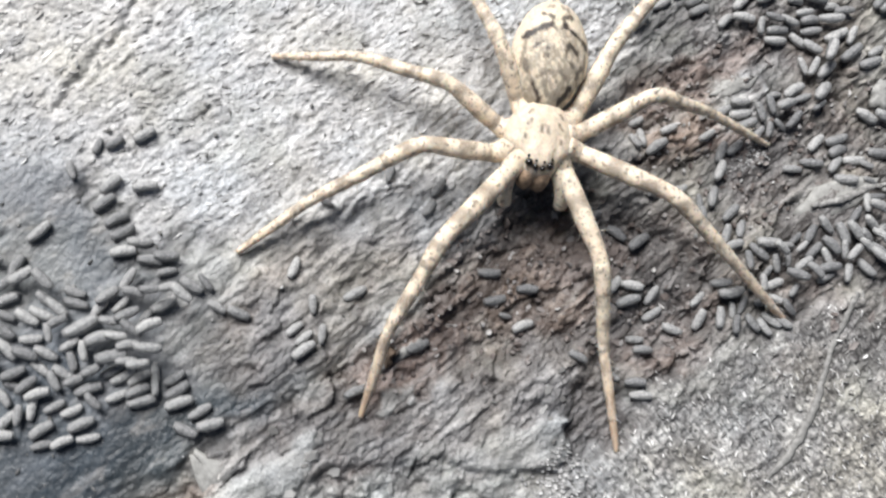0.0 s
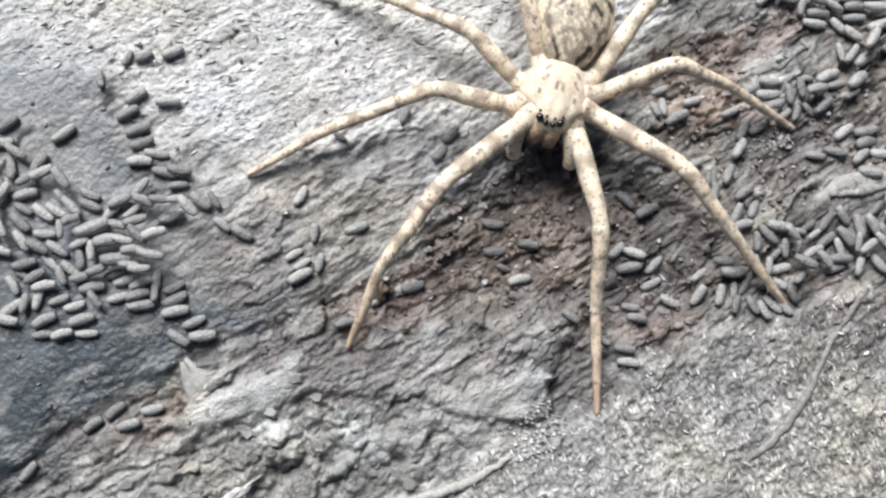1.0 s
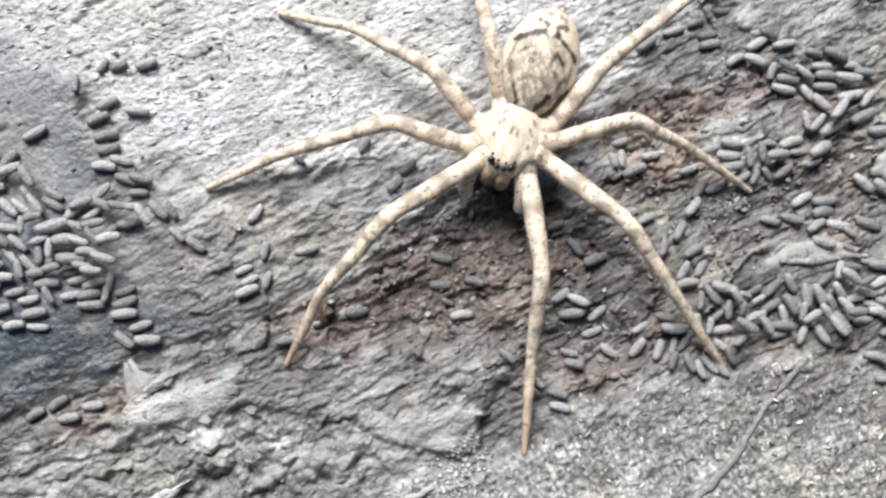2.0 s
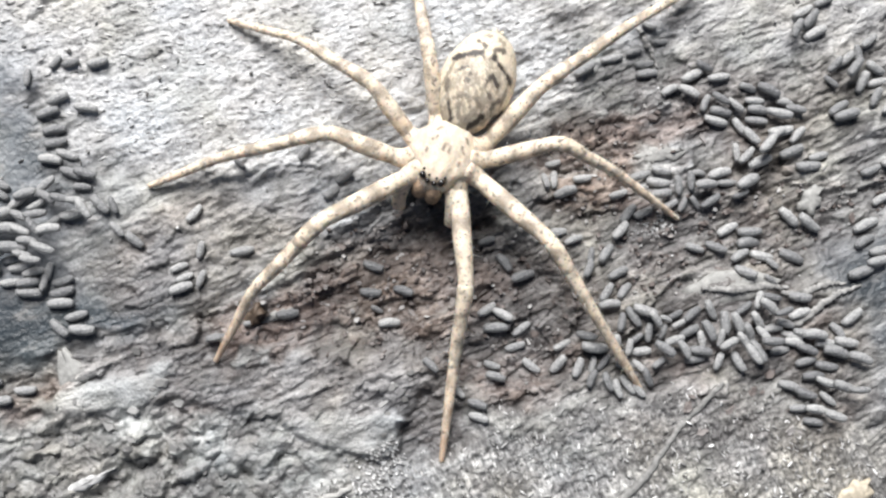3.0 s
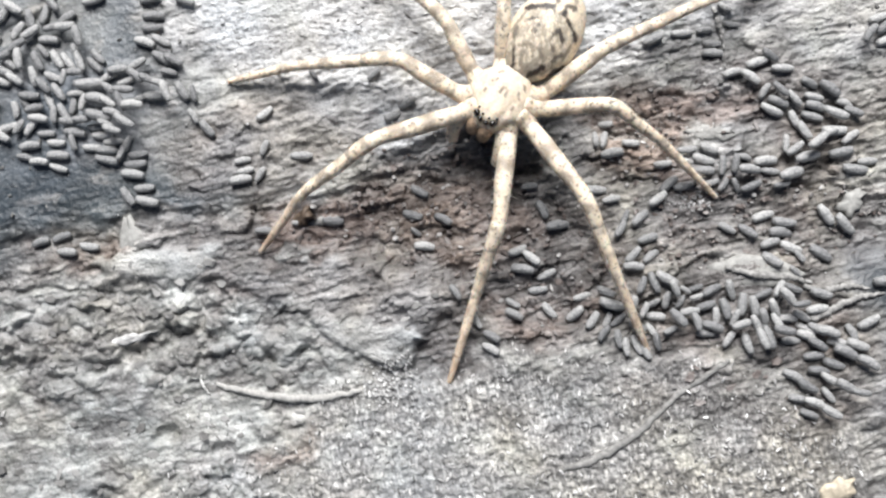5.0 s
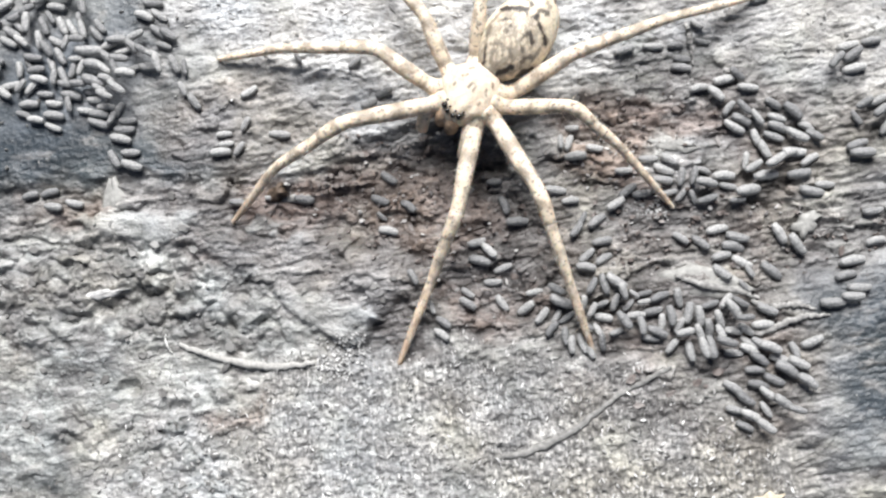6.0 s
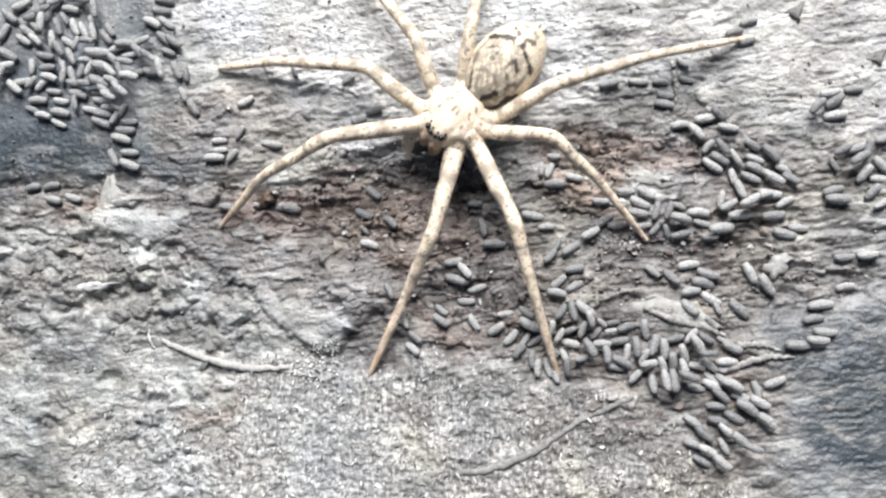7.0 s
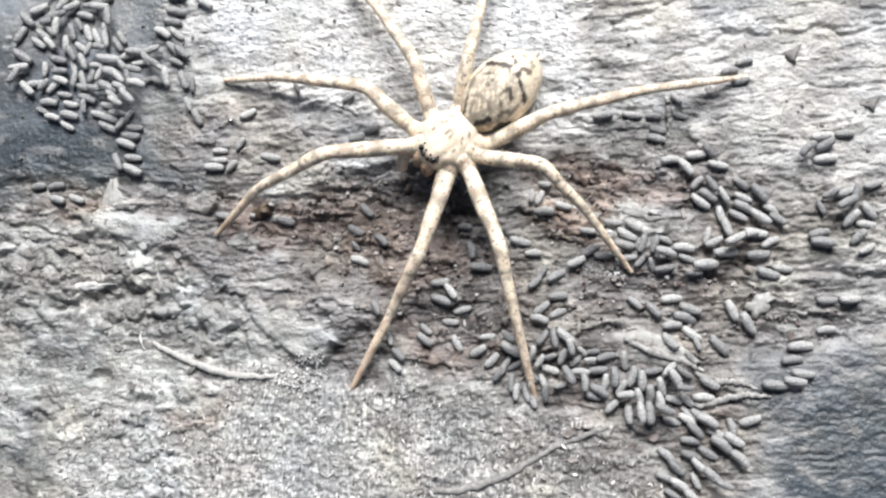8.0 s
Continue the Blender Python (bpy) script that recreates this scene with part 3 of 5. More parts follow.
def log():
    """The weathered upper face of a fallen log: fine over the seen stretch, rounding off to the ground beyond it."""
    def spread(lo, hi, fine, edge_lo, edge_hi):
        mid = np.arange(lo, hi, fine)
        out = np.cumsum(fine * 1.16 ** np.arange(1, 60))
        return np.r_[edge_lo, (lo - out[lo - out > edge_lo])[::-1], mid, hi + out[hi + out < edge_hi], edge_hi]

    u, v = spread(-68.0, 82.0, 0.2, -1300.0, 1300.0), spread(-60.0, 62.0, 0.2, -330.0, 330.0)
    x, s = np.meshgrid(u, v)
    flat, radius = 75.0, 110.0
    over = np.clip(np.abs(s) - flat, 0, None)
    angle = np.clip(over / radius, 0, np.pi / 2)
    down = np.clip(over - radius * np.pi / 2, 0, None)
    y = np.sign(s) * (np.minimum(np.abs(s), flat) + radius * np.sin(angle))
    z = -radius * (1 - np.cos(angle)) - down
    h = relief(x, s)
    y, z = y + np.sign(s) * np.sin(angle) * h, z + np.cos(angle) * h
    rows, cols = x.shape
    grid = np.arange(rows * cols).reshape(rows, cols)
    quads = np.stack([grid[:-1, :-1], grid[:-1, 1:], grid[1:, 1:], grid[1:, :-1]], -1).reshape(-1, 4)
    ring = np.r_[grid[:, 0]], np.r_[grid[:, -1]]
    mesh = bpy.data.meshes.new("log")
    faces = quads.tolist() + [ring[0].tolist(), ring[1][::-1].tolist()]
    mesh.from_pydata(np.stack([x, y, z], -1).reshape(-1, 3) * MM, [], faces)
    for name, values in zip(("slate", "rot", "pale", "fibre", "deep", "rust", "lichen", "tone"), masks(x, s)):
        mesh.attributes.new(name, "FLOAT", "POINT").data.foreach_set("value", np.clip(values, 0, 1).ravel().astype(np.float32))
    mesh.polygons.foreach_set("use_smooth", [True] * len(mesh.polygons))
    mesh.materials.append(WOOD)
    mesh.update()
    return tagged(new("log", mesh), "weathered grey fallen log with brown rot and flaking wood", "log", kind="structure")


def ground():
    bm = bmesh.new()
    bmesh.ops.create_grid(bm, x_segments=40, y_segments=40, size=300)
    ob = part("ground", bm, SOIL)
    ob.location.z = -0.24
    return tagged(ob, "bare brown soil under the log", "ground", kind="structure")


def tube(bm, points, radii, sides=10, flat=1.0):
    """A closed tube with round ends through points (millimetres), with a radius at each."""
    points = [Vector(p) for p in points]
    rings = []
    side = None
    for n, (p, r) in enumerate(zip(points, radii)):
        way = (points[min(n + 1, len(points) - 1)] - points[max(n - 1, 0)]).normalized()
        if side is None:
            side = way.orthogonal().normalized() if abs(way.z) > 0.9 else way.cross(Vector((0, 0, 1))).normalized()
        side = (side - way * side.dot(way)).normalized()
        up = side.cross(way)
        rings.append([bm.verts.new((p + (side * math.cos(a) + up * flat * math.sin(a)) * r) * MM)
                      for a in (2 * math.pi * k / sides for k in range(sides))])
    for a, b in zip(rings, rings[1:]):
        for k in range(sides):
            bm.faces.new((a[k], a[(k + 1) % sides], b[(k + 1) % sides], b[k]))
    for ring, p, q in ((rings[0], points[0], points[1]), (rings[-1], points[-1], points[-2])):
        tip = bm.verts.new((p + (p - q).normalized() * radii[0 if ring is rings[0] else -1] * 0.5) * MM)
        for k in range(sides):
            bm.faces.new((ring[k], ring[(k + 1) % sides], tip))
    return rings


# ---- the pellets ----
def pellet_mesh(seed):
    """One dropping, 1 mm long: a blunt, faintly bent and wrinkled spindle."""
    rng = random.Random(seed)
    bm = bmesh.new()
    rings, sides, bend, fat = [], 10, rng.uniform(-0.05, 0.05), rng.uniform(0.195, 0.228)
    for n in range(9):
        t = n / 8
        r = fat * math.sin(math.pi * min(max(0.06 + 0.88 * t, 0), 1)) ** (0.27 + 0.11 * rng.random()) * rng.uniform(0.95, 1.05)
        x, y = t - 0.5, bend * (1 - (2 * t - 1) ** 2)
        rings.append([bm.verts.new((x, y + r * math.cos(a) * rng.uniform(0.93, 1.06), r * 0.95 * math.sin(a) * rng.uniform(0.93, 1.06)))
                      for a in (2 * math.pi * k / sides for k in range(sides))])
    for a, b in zip(rings, rings[1:]):
        for k in range(sides):
            bm.faces.new((a[k], a[(k + 1) % sides], b[(k + 1) % sides], b[k]))
    bm.faces.new(rings[0]), bm.faces.new(rings[-1])
    mesh = bpy.data.meshes.new("pellet")
    bmesh.ops.recalc_face_normals(bm, faces=bm.faces)
    bm.to_mesh(mesh)
    bm.free()
    mesh.polygons.foreach_set("use_smooth", [True] * len(mesh.polygons))
    mesh.materials.append(PELLET)
    return mesh


PELLETS = [pellet_mesh(n) for n in range(9)]
PLACED = []


def scatter_pellets(rows):
    """Rows of x, y (millimetres), heading and length: each lies on the wood, or on the pellets that it crosses."""
    plan = np.array(rows)
    turn, reach3 = np.radians(plan[:, 2:3]), plan[:, 3:4] * np.array([-0.38, 0.0, 0.38])
    floors = relief(plan[:, 0:1] + reach3 * np.cos(turn), plan[:, 1:2] + reach3 * np.sin(turn))
    for (x, y, heading, length), floor in zip(rows, floors):
        length *= 0.93
        rng = random.Random(len(PLACED))
        c, s = math.cos(radians(heading)), math.sin(radians(heading))
        along = np.array([-0.38, 0.0, 0.38]) * length
        tilt = math.degrees(math.atan2(floor[2] - floor[0], along[2] - along[0]))
        tilt = max(-25.0, min(25.0, tilt))
        radius = 0.205 * length
        z = max(floor[1], (floor[0] + floor[2]) / 2) + radius * 0.92
        for px, py, pz, pc, ps, pl in PLACED:
            if abs(px - x) < 4 and abs(py - y) < 4:
                gap = min(math.hypot(x + k * c * length - px - j * pc * pl, y + k * s * length - py - j * ps * pl)
                          for k in (-0.36, -0.18, 0, 0.18, 0.36) for j in (-0.36, -0.18, 0, 0.18, 0.36))
                reach = radius + 0.205 * pl
                if gap < reach * 0.8:
                    z = max(z, pz + 0.75 * math.sqrt(max(reach ** 2 - gap ** 2, 0)) * 0.8)
        PLACED.append((x, y, z, c, s, length))
        ob = new("pellet", PELLETS[rng.randrange(len(PELLETS))])
        ob.matrix_world = pose(x * MM, y * MM, z * MM, 0, -tilt, heading) @ Matrix.Scale(length * MM, 4)
        tagged(ob, "dark grey elongated dropping pellet on weathered wood", "pellet", "pellets scattered over the log")


# ---- the spider ----
def mesh_values(ob, name, values):
    ob.data.attributes.new(name, "FLOAT", "POINT").data.foreach_set("value", np.asarray(values, np.float32))


def along_path(points, count):
    """Evenly spaced places on a rounded path through the points."""
    points = [Vector(p) for p in points]
    dense = []
    for n in range(len(points) - 1):
        p0, p1, p2, p3 = points[max(n - 1, 0)], points[n], points[n + 1], points[min(n + 2, len(points) - 1)]
        for k in range(24):
            t = k / 24
            dense.append(0.5 * ((2 * p1) + (p2 - p0) * t + (2 * p0 - 5 * p1 + 4 * p2 - p3) * t ** 2 + (3 * p1 - p0 - 3 * p2 + p3) * t ** 3))
    dense.append(points[-1])
    run = np.r_[0, np.cumsum([(b - a).length for a, b in zip(dense, dense[1:])])]
    at = np.linspace(0, run[-1], count)
    xyz = np.array(dense)
    return [Vector([np.interp(a, run, xyz[:, k]) for k in range(3)]) for a in at], run[-1]


def hairs(bm, points, radii, count, length, rng, spine=False):
    for _ in range(count):
        n = rng.uniform(0.02, 0.98) * (len(points) - 1)
        k, f = int(n), n - int(n)
        p, r = points[k].lerp(points[min(k + 1, len(points) - 1)], f), radii[k]
        way = (points[min(k + 1, len(points) - 1)] - points[k]).normalized()
        out = Vector((rng.gauss(0, 1), rng.gauss(0, 1), rng.gauss(0.3, 1)))
        out = (out - way * out.dot(way)).normalized()
        foot = p + out * r * 0.95
        tip = foot + (out * (1.0 if spine else 0.6) + way * rng.uniform(0.3, 0.9)).normalized() * length * rng.uniform(0.6, 1.2)
        side = way.cross(out).normalized() * (0.045 if spine else 0.012)
        a, b, c, d = (bm.verts.new(q * MM) for q in (foot + side, foot - side, foot + way * side.length * 1.7, tip))
        for f3 in ((a, b, d), (b, c, d), (c, a, d)):
            bm.faces.new(f3)


def leg(spider, points, seed, thick=1.0, tip=1.0):
    """Coxa, femur, patella, tibia, metatarsus and tarsus along hip, knee, ankle and toe (millimetres)."""
    rng = random.Random(seed)
    hip, knee, ankle, toe = (Vector(p) for p in points)
    root = hip + (Vector((13.0, 7.0, 5.6)) - hip) * 0.45
    path, total = along_path([root, hip, hip.lerp(knee, 0.55) + Vector((0, 0, 0.35)), knee, knee.lerp(ankle, 0.5) + Vector((0, 0, 0.25)), ankle, ankle.lerp(toe, 0.5), toe], 90)
    place = np.array(path)
    at = [int(np.argmin(np.linalg.norm(place - np.array(p), axis=1))) for p in (hip, knee, ankle)]
    cuts = [0, at[0], at[1], at[1] + max(4, round((at[2] - at[1]) * 0.3)), at[2], at[2] + round((89 - at[2]) * 0.66), 89]
    shape = {"coxa": (1.55, 1.08), "femur": (1.0, 0.90), "patella": (0.93, 0.83), "tibia": (0.80, 0.64), "metatarsus": (0.60, 0.50), "tarsus": (0.46, 0.30)}
    names = list(shape)
    owner = None
    for n, name in enumerate(names):
        a, b = cuts[n], cuts[n + 1]
        pts = path[a:min(b + 2, 90)]
        if len(pts) < 3:
            pts = [path[a], path[a].lerp(path[b], 0.5), path[b]]
        r0, r1 = shape[name]
        radii = []
        for k in range(len(pts)):
            t = k / (len(pts) - 1)
            bulge = 1 + (0.17 if name == "femur" else 0.08) * math.sin(math.pi * min(1, t * 1.15))
            radii.append(thick * (r0 + (r1 - r0) * t) * bulge)
        first, last = (pts[0] - pts[1]).normalized() * 0.05, (pts[-1] - pts[-2]).normalized() * 0.05
        pts, radii = [pts[0] + first, *pts, pts[-1] + last], [radii[0] * 0.94, *radii, radii[-1] * 0.94]
        bm = bmesh.new()
        tube(bm, pts, radii, 12)
        body = len(bm.verts)
        hairs(bm, pts, radii, {"femur": 520, "tibia": 420, "metatarsus": 340, "patella": 180}.get(name, 140), 0.55, rng)
        if name in ("femur", "tibia", "metatarsus"):
            hairs(bm, pts, radii, 9, 1.7, rng, True)
        ob = part("leg" if name == "coxa" else name, bm, SKIN, owner or spider)
        if owner is None:
            owner = ob
            tagged(ob, label="pale cream hairy spider leg banded with brown")
        run = np.concatenate([np.repeat(np.arange(len(pts)), 12), [0, len(pts) - 1], np.repeat(-1, len(ob.data.vertices) - 12 * len(pts) - 2)])
        t = run / (len(pts) - 1)
        band = {"femur": ((0.10, 0.18), (0.34, 0.46), (0.66, 0.80)), "patella": ((0.25, 0.5), (0.8, 0.95)), "tibia": ((0.12, 0.26), (0.45, 0.6), (0.78, 0.9)), "metatarsus": ((0.18, 0.36), (0.62, 0.78)), "tarsus": ((0.3, 0.6),)}.get(name, ())
        mark = np.zeros(len(t))
        for lo, hi in band:
            mark = np.maximum(mark, step(t, lo - 0.06, lo + 0.03) * (1 - step(t, hi - 0.03, hi + 0.06)))
        around = np.arange(len(t)) % 12
        soft = rough(t * 8 + 3 * n, np.minimum(around, 12 - around) * 0.5 + seed, seed, 2)
        mesh_values(ob, "mark", np.where(run >= 0, 0.85 * mark * step(soft, 0.36, 0.56), 0.10))
        warm = {"metatarsus": tip * (0.15 + 0.45 * np.clip(t, 0, 1)), "tarsus": tip * 0.75 + 0 * t, "coxa": 0.22 + 0 * t}.get(name, 0.03 + 0 * t)
        mesh_values(ob, "tan", warm)


def blob(bm, centre, forward, half, shaper=None, u=28, v=18):
    """An egg-like body: centre, heading in the plan, half sizes along, across and up (millimetres)."""
    c, s = math.cos(radians(forward)), math.sin(radians(forward))
    rows, local = [], []
    for j in range(v + 1):
        b = math.pi * j / v
        row = []
        for i in range(u):
            a = 2 * math.pi * i / u
            p = Vector((math.cos(b), math.sin(b) * math.cos(a), math.sin(b) * math.sin(a)))
            q = shaper(p) if shaper else p
            lx, ly, lz = q.x * half[0], q.y * half[1], q.z * half[2]
            row.append(bm.verts.new(((centre[0] + c * lx - s * ly) * MM, (centre[1] + s * lx + c * ly) * MM, (centre[2] + lz) * MM)))
            local.append(tuple(q))
        rows.append(row)
    for a, b in zip(rows, rows[1:]):
        for i in range(u):
            bm.faces.new((a[i], a[(i + 1) % u], b[(i + 1) % u], b[i]))
    return np.array(local)


def spider():
    root = new("spider")
    root.location = (14 * MM, 8 * MM, 0)
    tagged(root, "pale cream long-legged spider with brown mottling on grey wood", "spider")
    inverse = Matrix.Translation((-14 * MM, -8 * MM, 0))
    heading = -139.0

    def own(ob):
        ob.matrix_parent_inverse = inverse
        return ob

    # head and breast in one shield: a broad low breast, and a narrow head that stands high and drops steeply in front
    def shield(p):
        x, y, z = p
        blunt = math.sqrt((1 - x ** 4) / max(1 - x ** 2, 1e-6)) if 0 < x < 1 else 1.0
        wide = (1.0 - 0.36 * step(x, 0.1, 0.62) - 0.10 * step(-x, 0.4, 1.0)) * blunt
        high = (1.0 + 0.16 * step(x, -0.1, 0.6)) * blunt ** 1.15
        high -= 0.10 * math.exp(-((abs(y) - 0.42 - 0.12 * x) / 0.09) ** 2) * float(step(x, -0.5, 0.0)) + 0.09 * math.exp(-((x + 0.28) / 0.16) ** 2 - (y / 0.06) ** 2)
        high -= 0.035 * math.cos(9 * math.atan2(y, x + 0.2)) * float(step(math.hypot(x + 0.2, y), 0.25, 0.6))
        return Vector((x, y * wide, z * high if z > 0 else z * 0.75))

    middle, half = (12.7, 6.9, 5.0), (4.6, 4.25, 1.95)
    c, s = math.cos(radians(heading)), math.sin(radians(heading))

    def on_head(fx, fy, fz):
        return (middle[0] + c * fx - s * fy, middle[1] + s * fx + c * fy, fz)

    def brow_place(fx, fy):
        """A place on the top of the head, millimetres ahead of and beside the shield's middle."""
        x, y = fx / half[0], fy / half[1]
        for _ in range(8):
            q = shield(Vector((x, y, math.sqrt(max(1 - x * x - y * y, 0.0)))))
            y *= (fy / half[1]) / q.y if abs(q.y) > 1e-6 else 1.0
            y = max(-0.95, min(0.95, y))
        return on_head(fx, fy, middle[2] + q.z * half[2])

    bm = bmesh.new()
    local = blob(bm, middle, heading, half, shield, 72, 60)
    verts = [v.co / MM for v in bm.verts]
    picked, rng = [], random.Random(12)
    for _ in range(1500):
        picked.append(rng.randrange(len(verts)))
        v = verts[picked[-1]]
        out = (v - Vector(middle)).normalized()
        way = Vector((c, s, 0.0))
        side = (out.cross(way) + Vector((0, 0, 1e-4))).normalized() * 0.012
        tip = v + (out * 0.6 + way * 0.6) * rng.uniform(0.2, 0.5)
        bm.faces.new([bm.verts.new(q * MM) for q in (v + side, v - side, tip)])
    carapace = own(part("carapace", bm, BODY, root, "cream head shield with fine brown streaks"))
    lx, ly, lz = local.T
    wide = np.abs(ly)
    blot = rough(lx * 6, ly * 6 + 20, 95, 2)
    upper = lz > 0.05
    spokes = np.exp(-(np.sin(9 * np.arctan2(ly, lx + 0.2)) / 0.25) ** 2) * upper * (np.hypot(lx + 0.2, ly) > 0.35) * (lx < 0.3) * step(blot, 0.5, 0.62)
    rim = np.exp(-((wide - 0.62 + 0.35 * lx) / 0.06) ** 2) * (lx < 0.25) * upper * step(blot, 0.42, 0.56)
    dash = np.maximum.reduce([np.exp(-((wide - a - k * (lx - m)) / 0.045) ** 2) * (np.abs(lx - m) < reach) for m, a, k, reach in ((-0.22, 0.07, 0.3, 0.13), (-0.34, 0.42, 0.6, 0.10), (-0.62, 0.42, 0.7, 0.08), (0.06, 0.50, 0.3, 0.06))]) * upper
    arc = lx - 0.79 + 1.1 * ly * ly
    brow = np.exp(-(arc / 0.075) ** 2) * (wide < 0.42) * (lz > 0.2)
    face = step(lx, 0.86, 0.97) * (wide < 0.5) * step(-lz, -0.75, -0.45)
    mark = np.clip(np.maximum.reduce([0.9 * dash, 0.10 * spokes, 0.22 * rim, 1.0 * brow, 0.6 * face]), 0, 1)
    tan = np.clip(0.03 + 0.40 * step(-lz, -0.5, 0.3) + 0.5 * face, 0, 1)
    mesh_values(carapace, "mark", np.r_[mark, np.repeat(mark[picked], 3)])
    mesh_values(carapace, "tan", np.r_[tan, np.repeat(tan[picked], 3)])
    for fx, fy, r in ((3.60, 0.44, 0.34), (3.60, -0.44, 0.34), (3.20, 1.22, 0.48), (3.20, -1.22, 0.48), (2.95, 0.48, 0.17), (2.95, -0.48, 0.17), (2.45, 1.35, 0.2), (2.45, -1.35, 0.2)):
        bm = bmesh.new()
        bmesh.ops.create_icosphere(bm, subdivisions=2, radius=r * MM, matrix=Matrix.Translation(Vector(brow_place(fx, fy)) * MM))
        part("eye", bm, EYE, carapace, "small glossy black eye")
    for side in (1, -1):
        bm = bmesh.new()
        tube(bm, [on_head(3.4, 0.75 * side, 5.6), on_head(4.3, 0.85 * side, 5.0), on_head(4.8, 0.85 * side, 3.6), on_head(4.6, 0.7 * side, 2.0)], [0.9, 1.0, 0.95, 0.6], 12)
        jaw = own(part("chelicera", bm, JAW, root, "brown jaw below the eyes"))
        bm = bmesh.new()
        tube(bm, [on_head(4.8, 0.75 * side, 2.0), on_head(4.9, 0.5 * side, 1.6), on_head(4.8, 0.25 * side, 1.4)], [0.22, 0.16, 0.06], 8)
        part("fang", bm, EYE, jaw, "dark curved fang")
    for palp in ([(9.4, 6.6, 3.6), (7.6, 6.2, 4.4), (6.2, 5.0, 3.4), (5.6, 3.8, 2.0)], [(12.8, 4.4, 3.8), (12.0, 2.2, 4.4), (11.2, 0.4, 3.4), (10.6, -0.6, 2.0)]):
        pts, _ = along_path(palp, 16)
        radii = [1.12 - 0.02 * k for k in range(16)]
        bm = bmesh.new()
        tube(bm, pts, radii, 10)
        hairs(bm, pts, radii, 90, 0.45, random.Random(3))
        ob = own(part("pedipalp", bm, SKIN, root, "short cream feeler beside the jaws"))
        mesh_values(ob, "mark", [0.05] * len(ob.data.vertices))
        mesh_values(ob, "tan", [0.0] * len(ob.data.vertices))

    # abdomen: an egg, blunt in front and tapered behind, with paired dark chevrons
    def egg(p):
        x, y, z = p
        wide = (1.0 - 0.06 * step(-x, 0.3, 1.0) - 0.22 * step(x, 0.1, 1.0)) * (1 + 0.10 * step(-x, 0.5, 0.95))
        return Vector((x, y * wide, z if z > 0 else z * 0.85))

    bm = bmesh.new()
    back = heading + 3
    local = blob(bm, (20.0, 13.6, 4.3), back, (6.9, 4.6, 3.4), egg, 110, 96)
    verts = [v.co / MM for v in bm.verts]
    picked, rng = [], random.Random(11)
    middle = Vector((20.2, 13.8, 4.3))
    for _ in range(2600):
        picked.append(rng.randrange(len(verts)))
        v = verts[picked[-1]]
        out = (v - middle).normalized()
        way = Vector((0.73, 0.68, 0.0))
        side = out.cross(way).normalized() * 0.012
        tip = v + (out * 0.7 + way * 0.6) * rng.uniform(0.2, 0.5)
        a, b, d = (bm.verts.new(q * MM) for q in (v + side, v - side, tip))
        bm.faces.new((a, b, d))
    abdomen = own(part("abdomen", bm, BACK, root, "cream egg-shaped abdomen with paired dark brown chevrons"))
    lx, ly, lz = local.T
    wide, fine = np.abs(ly), rough(lx * 14, ly * 12 + 60, 96, 2)
    frayed = 0.15 * (rough(lx * 7, ly * 7 + 40, 90, 3) - 0.5)
    border = 0.74 - 0.22 * step(-lx, 0.1, 0.6)
    leaf = step(border - wide, -0.04, 0.06) * (lz > 0) * step(lx + 0.46, 0, 0.1)
    mark = 0.48 * leaf * step(fine, 0.30, 0.60)
    # dark strokes in pairs: along and across at either end, half width, depth of colour
    for ax, ay, bx, by, thin, deep in ((-0.22, 0.80, -0.46, 0.18, 0.045, 1.0), (-0.46, 0.18, -0.38, 0.06, 0.03, 0.8), (-0.02, 0.56, -0.14, 0.34, 0.040, 0.95), (-0.14, 0.34, -0.04, 0.24, 0.035, 0.9), (-0.66, 0.40, -0.60, 0.12, 0.032, 0.85),
                                       (-0.80, 0.28, -0.85, 0.10, 0.028, 0.55), (0.20, 0.46, 0.08, 0.22, 0.035, 0.8), (0.34, 0.62, 0.20, 0.72, 0.040, 0.75), (0.46, 0.40, 0.34, 0.16, 0.035, 0.7), (0.56, 0.47, 0.80, 0.24, 0.065, 1.0), (0.52, 0.18, 0.74, 0.09, 0.04, 0.6),
                                       (0.30, 0.90, 0.86, 0.62, 0.035, 1.0), (-0.20, 0.74, 0.30, 0.82, 0.030, 0.6)):
        ex, ey = bx - ax, by - ay
        t = np.clip(((lx - ax) * ex + (wide - ay) * ey) / (ex * ex + ey * ey), 0, 1)
        off = np.hypot(lx - ax - t * ex, wide - ay - t * ey) + frayed
        mark = np.maximum(mark, deep * (1 - step(off, thin * 0.6, thin * 1.6)) * (lz > -0.1))
    mark = np.clip(mark, 0, 1)
    rest = len(abdomen.data.vertices) - len(mark)
    mesh_values(abdomen, "mark", np.r_[mark, np.repeat(mark[picked], 3)])
    mesh_values(abdomen, "tan", np.r_[0.15 * step(-lz, 0, 0.6), np.zeros(rest)])
    bc, bs = math.cos(radians(back)), math.sin(radians(back))
    for across in (-0.45, 0.45):
        bm = bmesh.new()
        tube(bm, [(20.2 - bc * k - bs * across, 13.8 - bs * k + bc * across, 3.7 - 0.12 * (k - 6)) for k in (6.0, 6.6, 7.3)], [0.42, 0.4, 0.2], 8)
        part("spinneret", bm, SKIN, abdomen, "small cream spinneret")

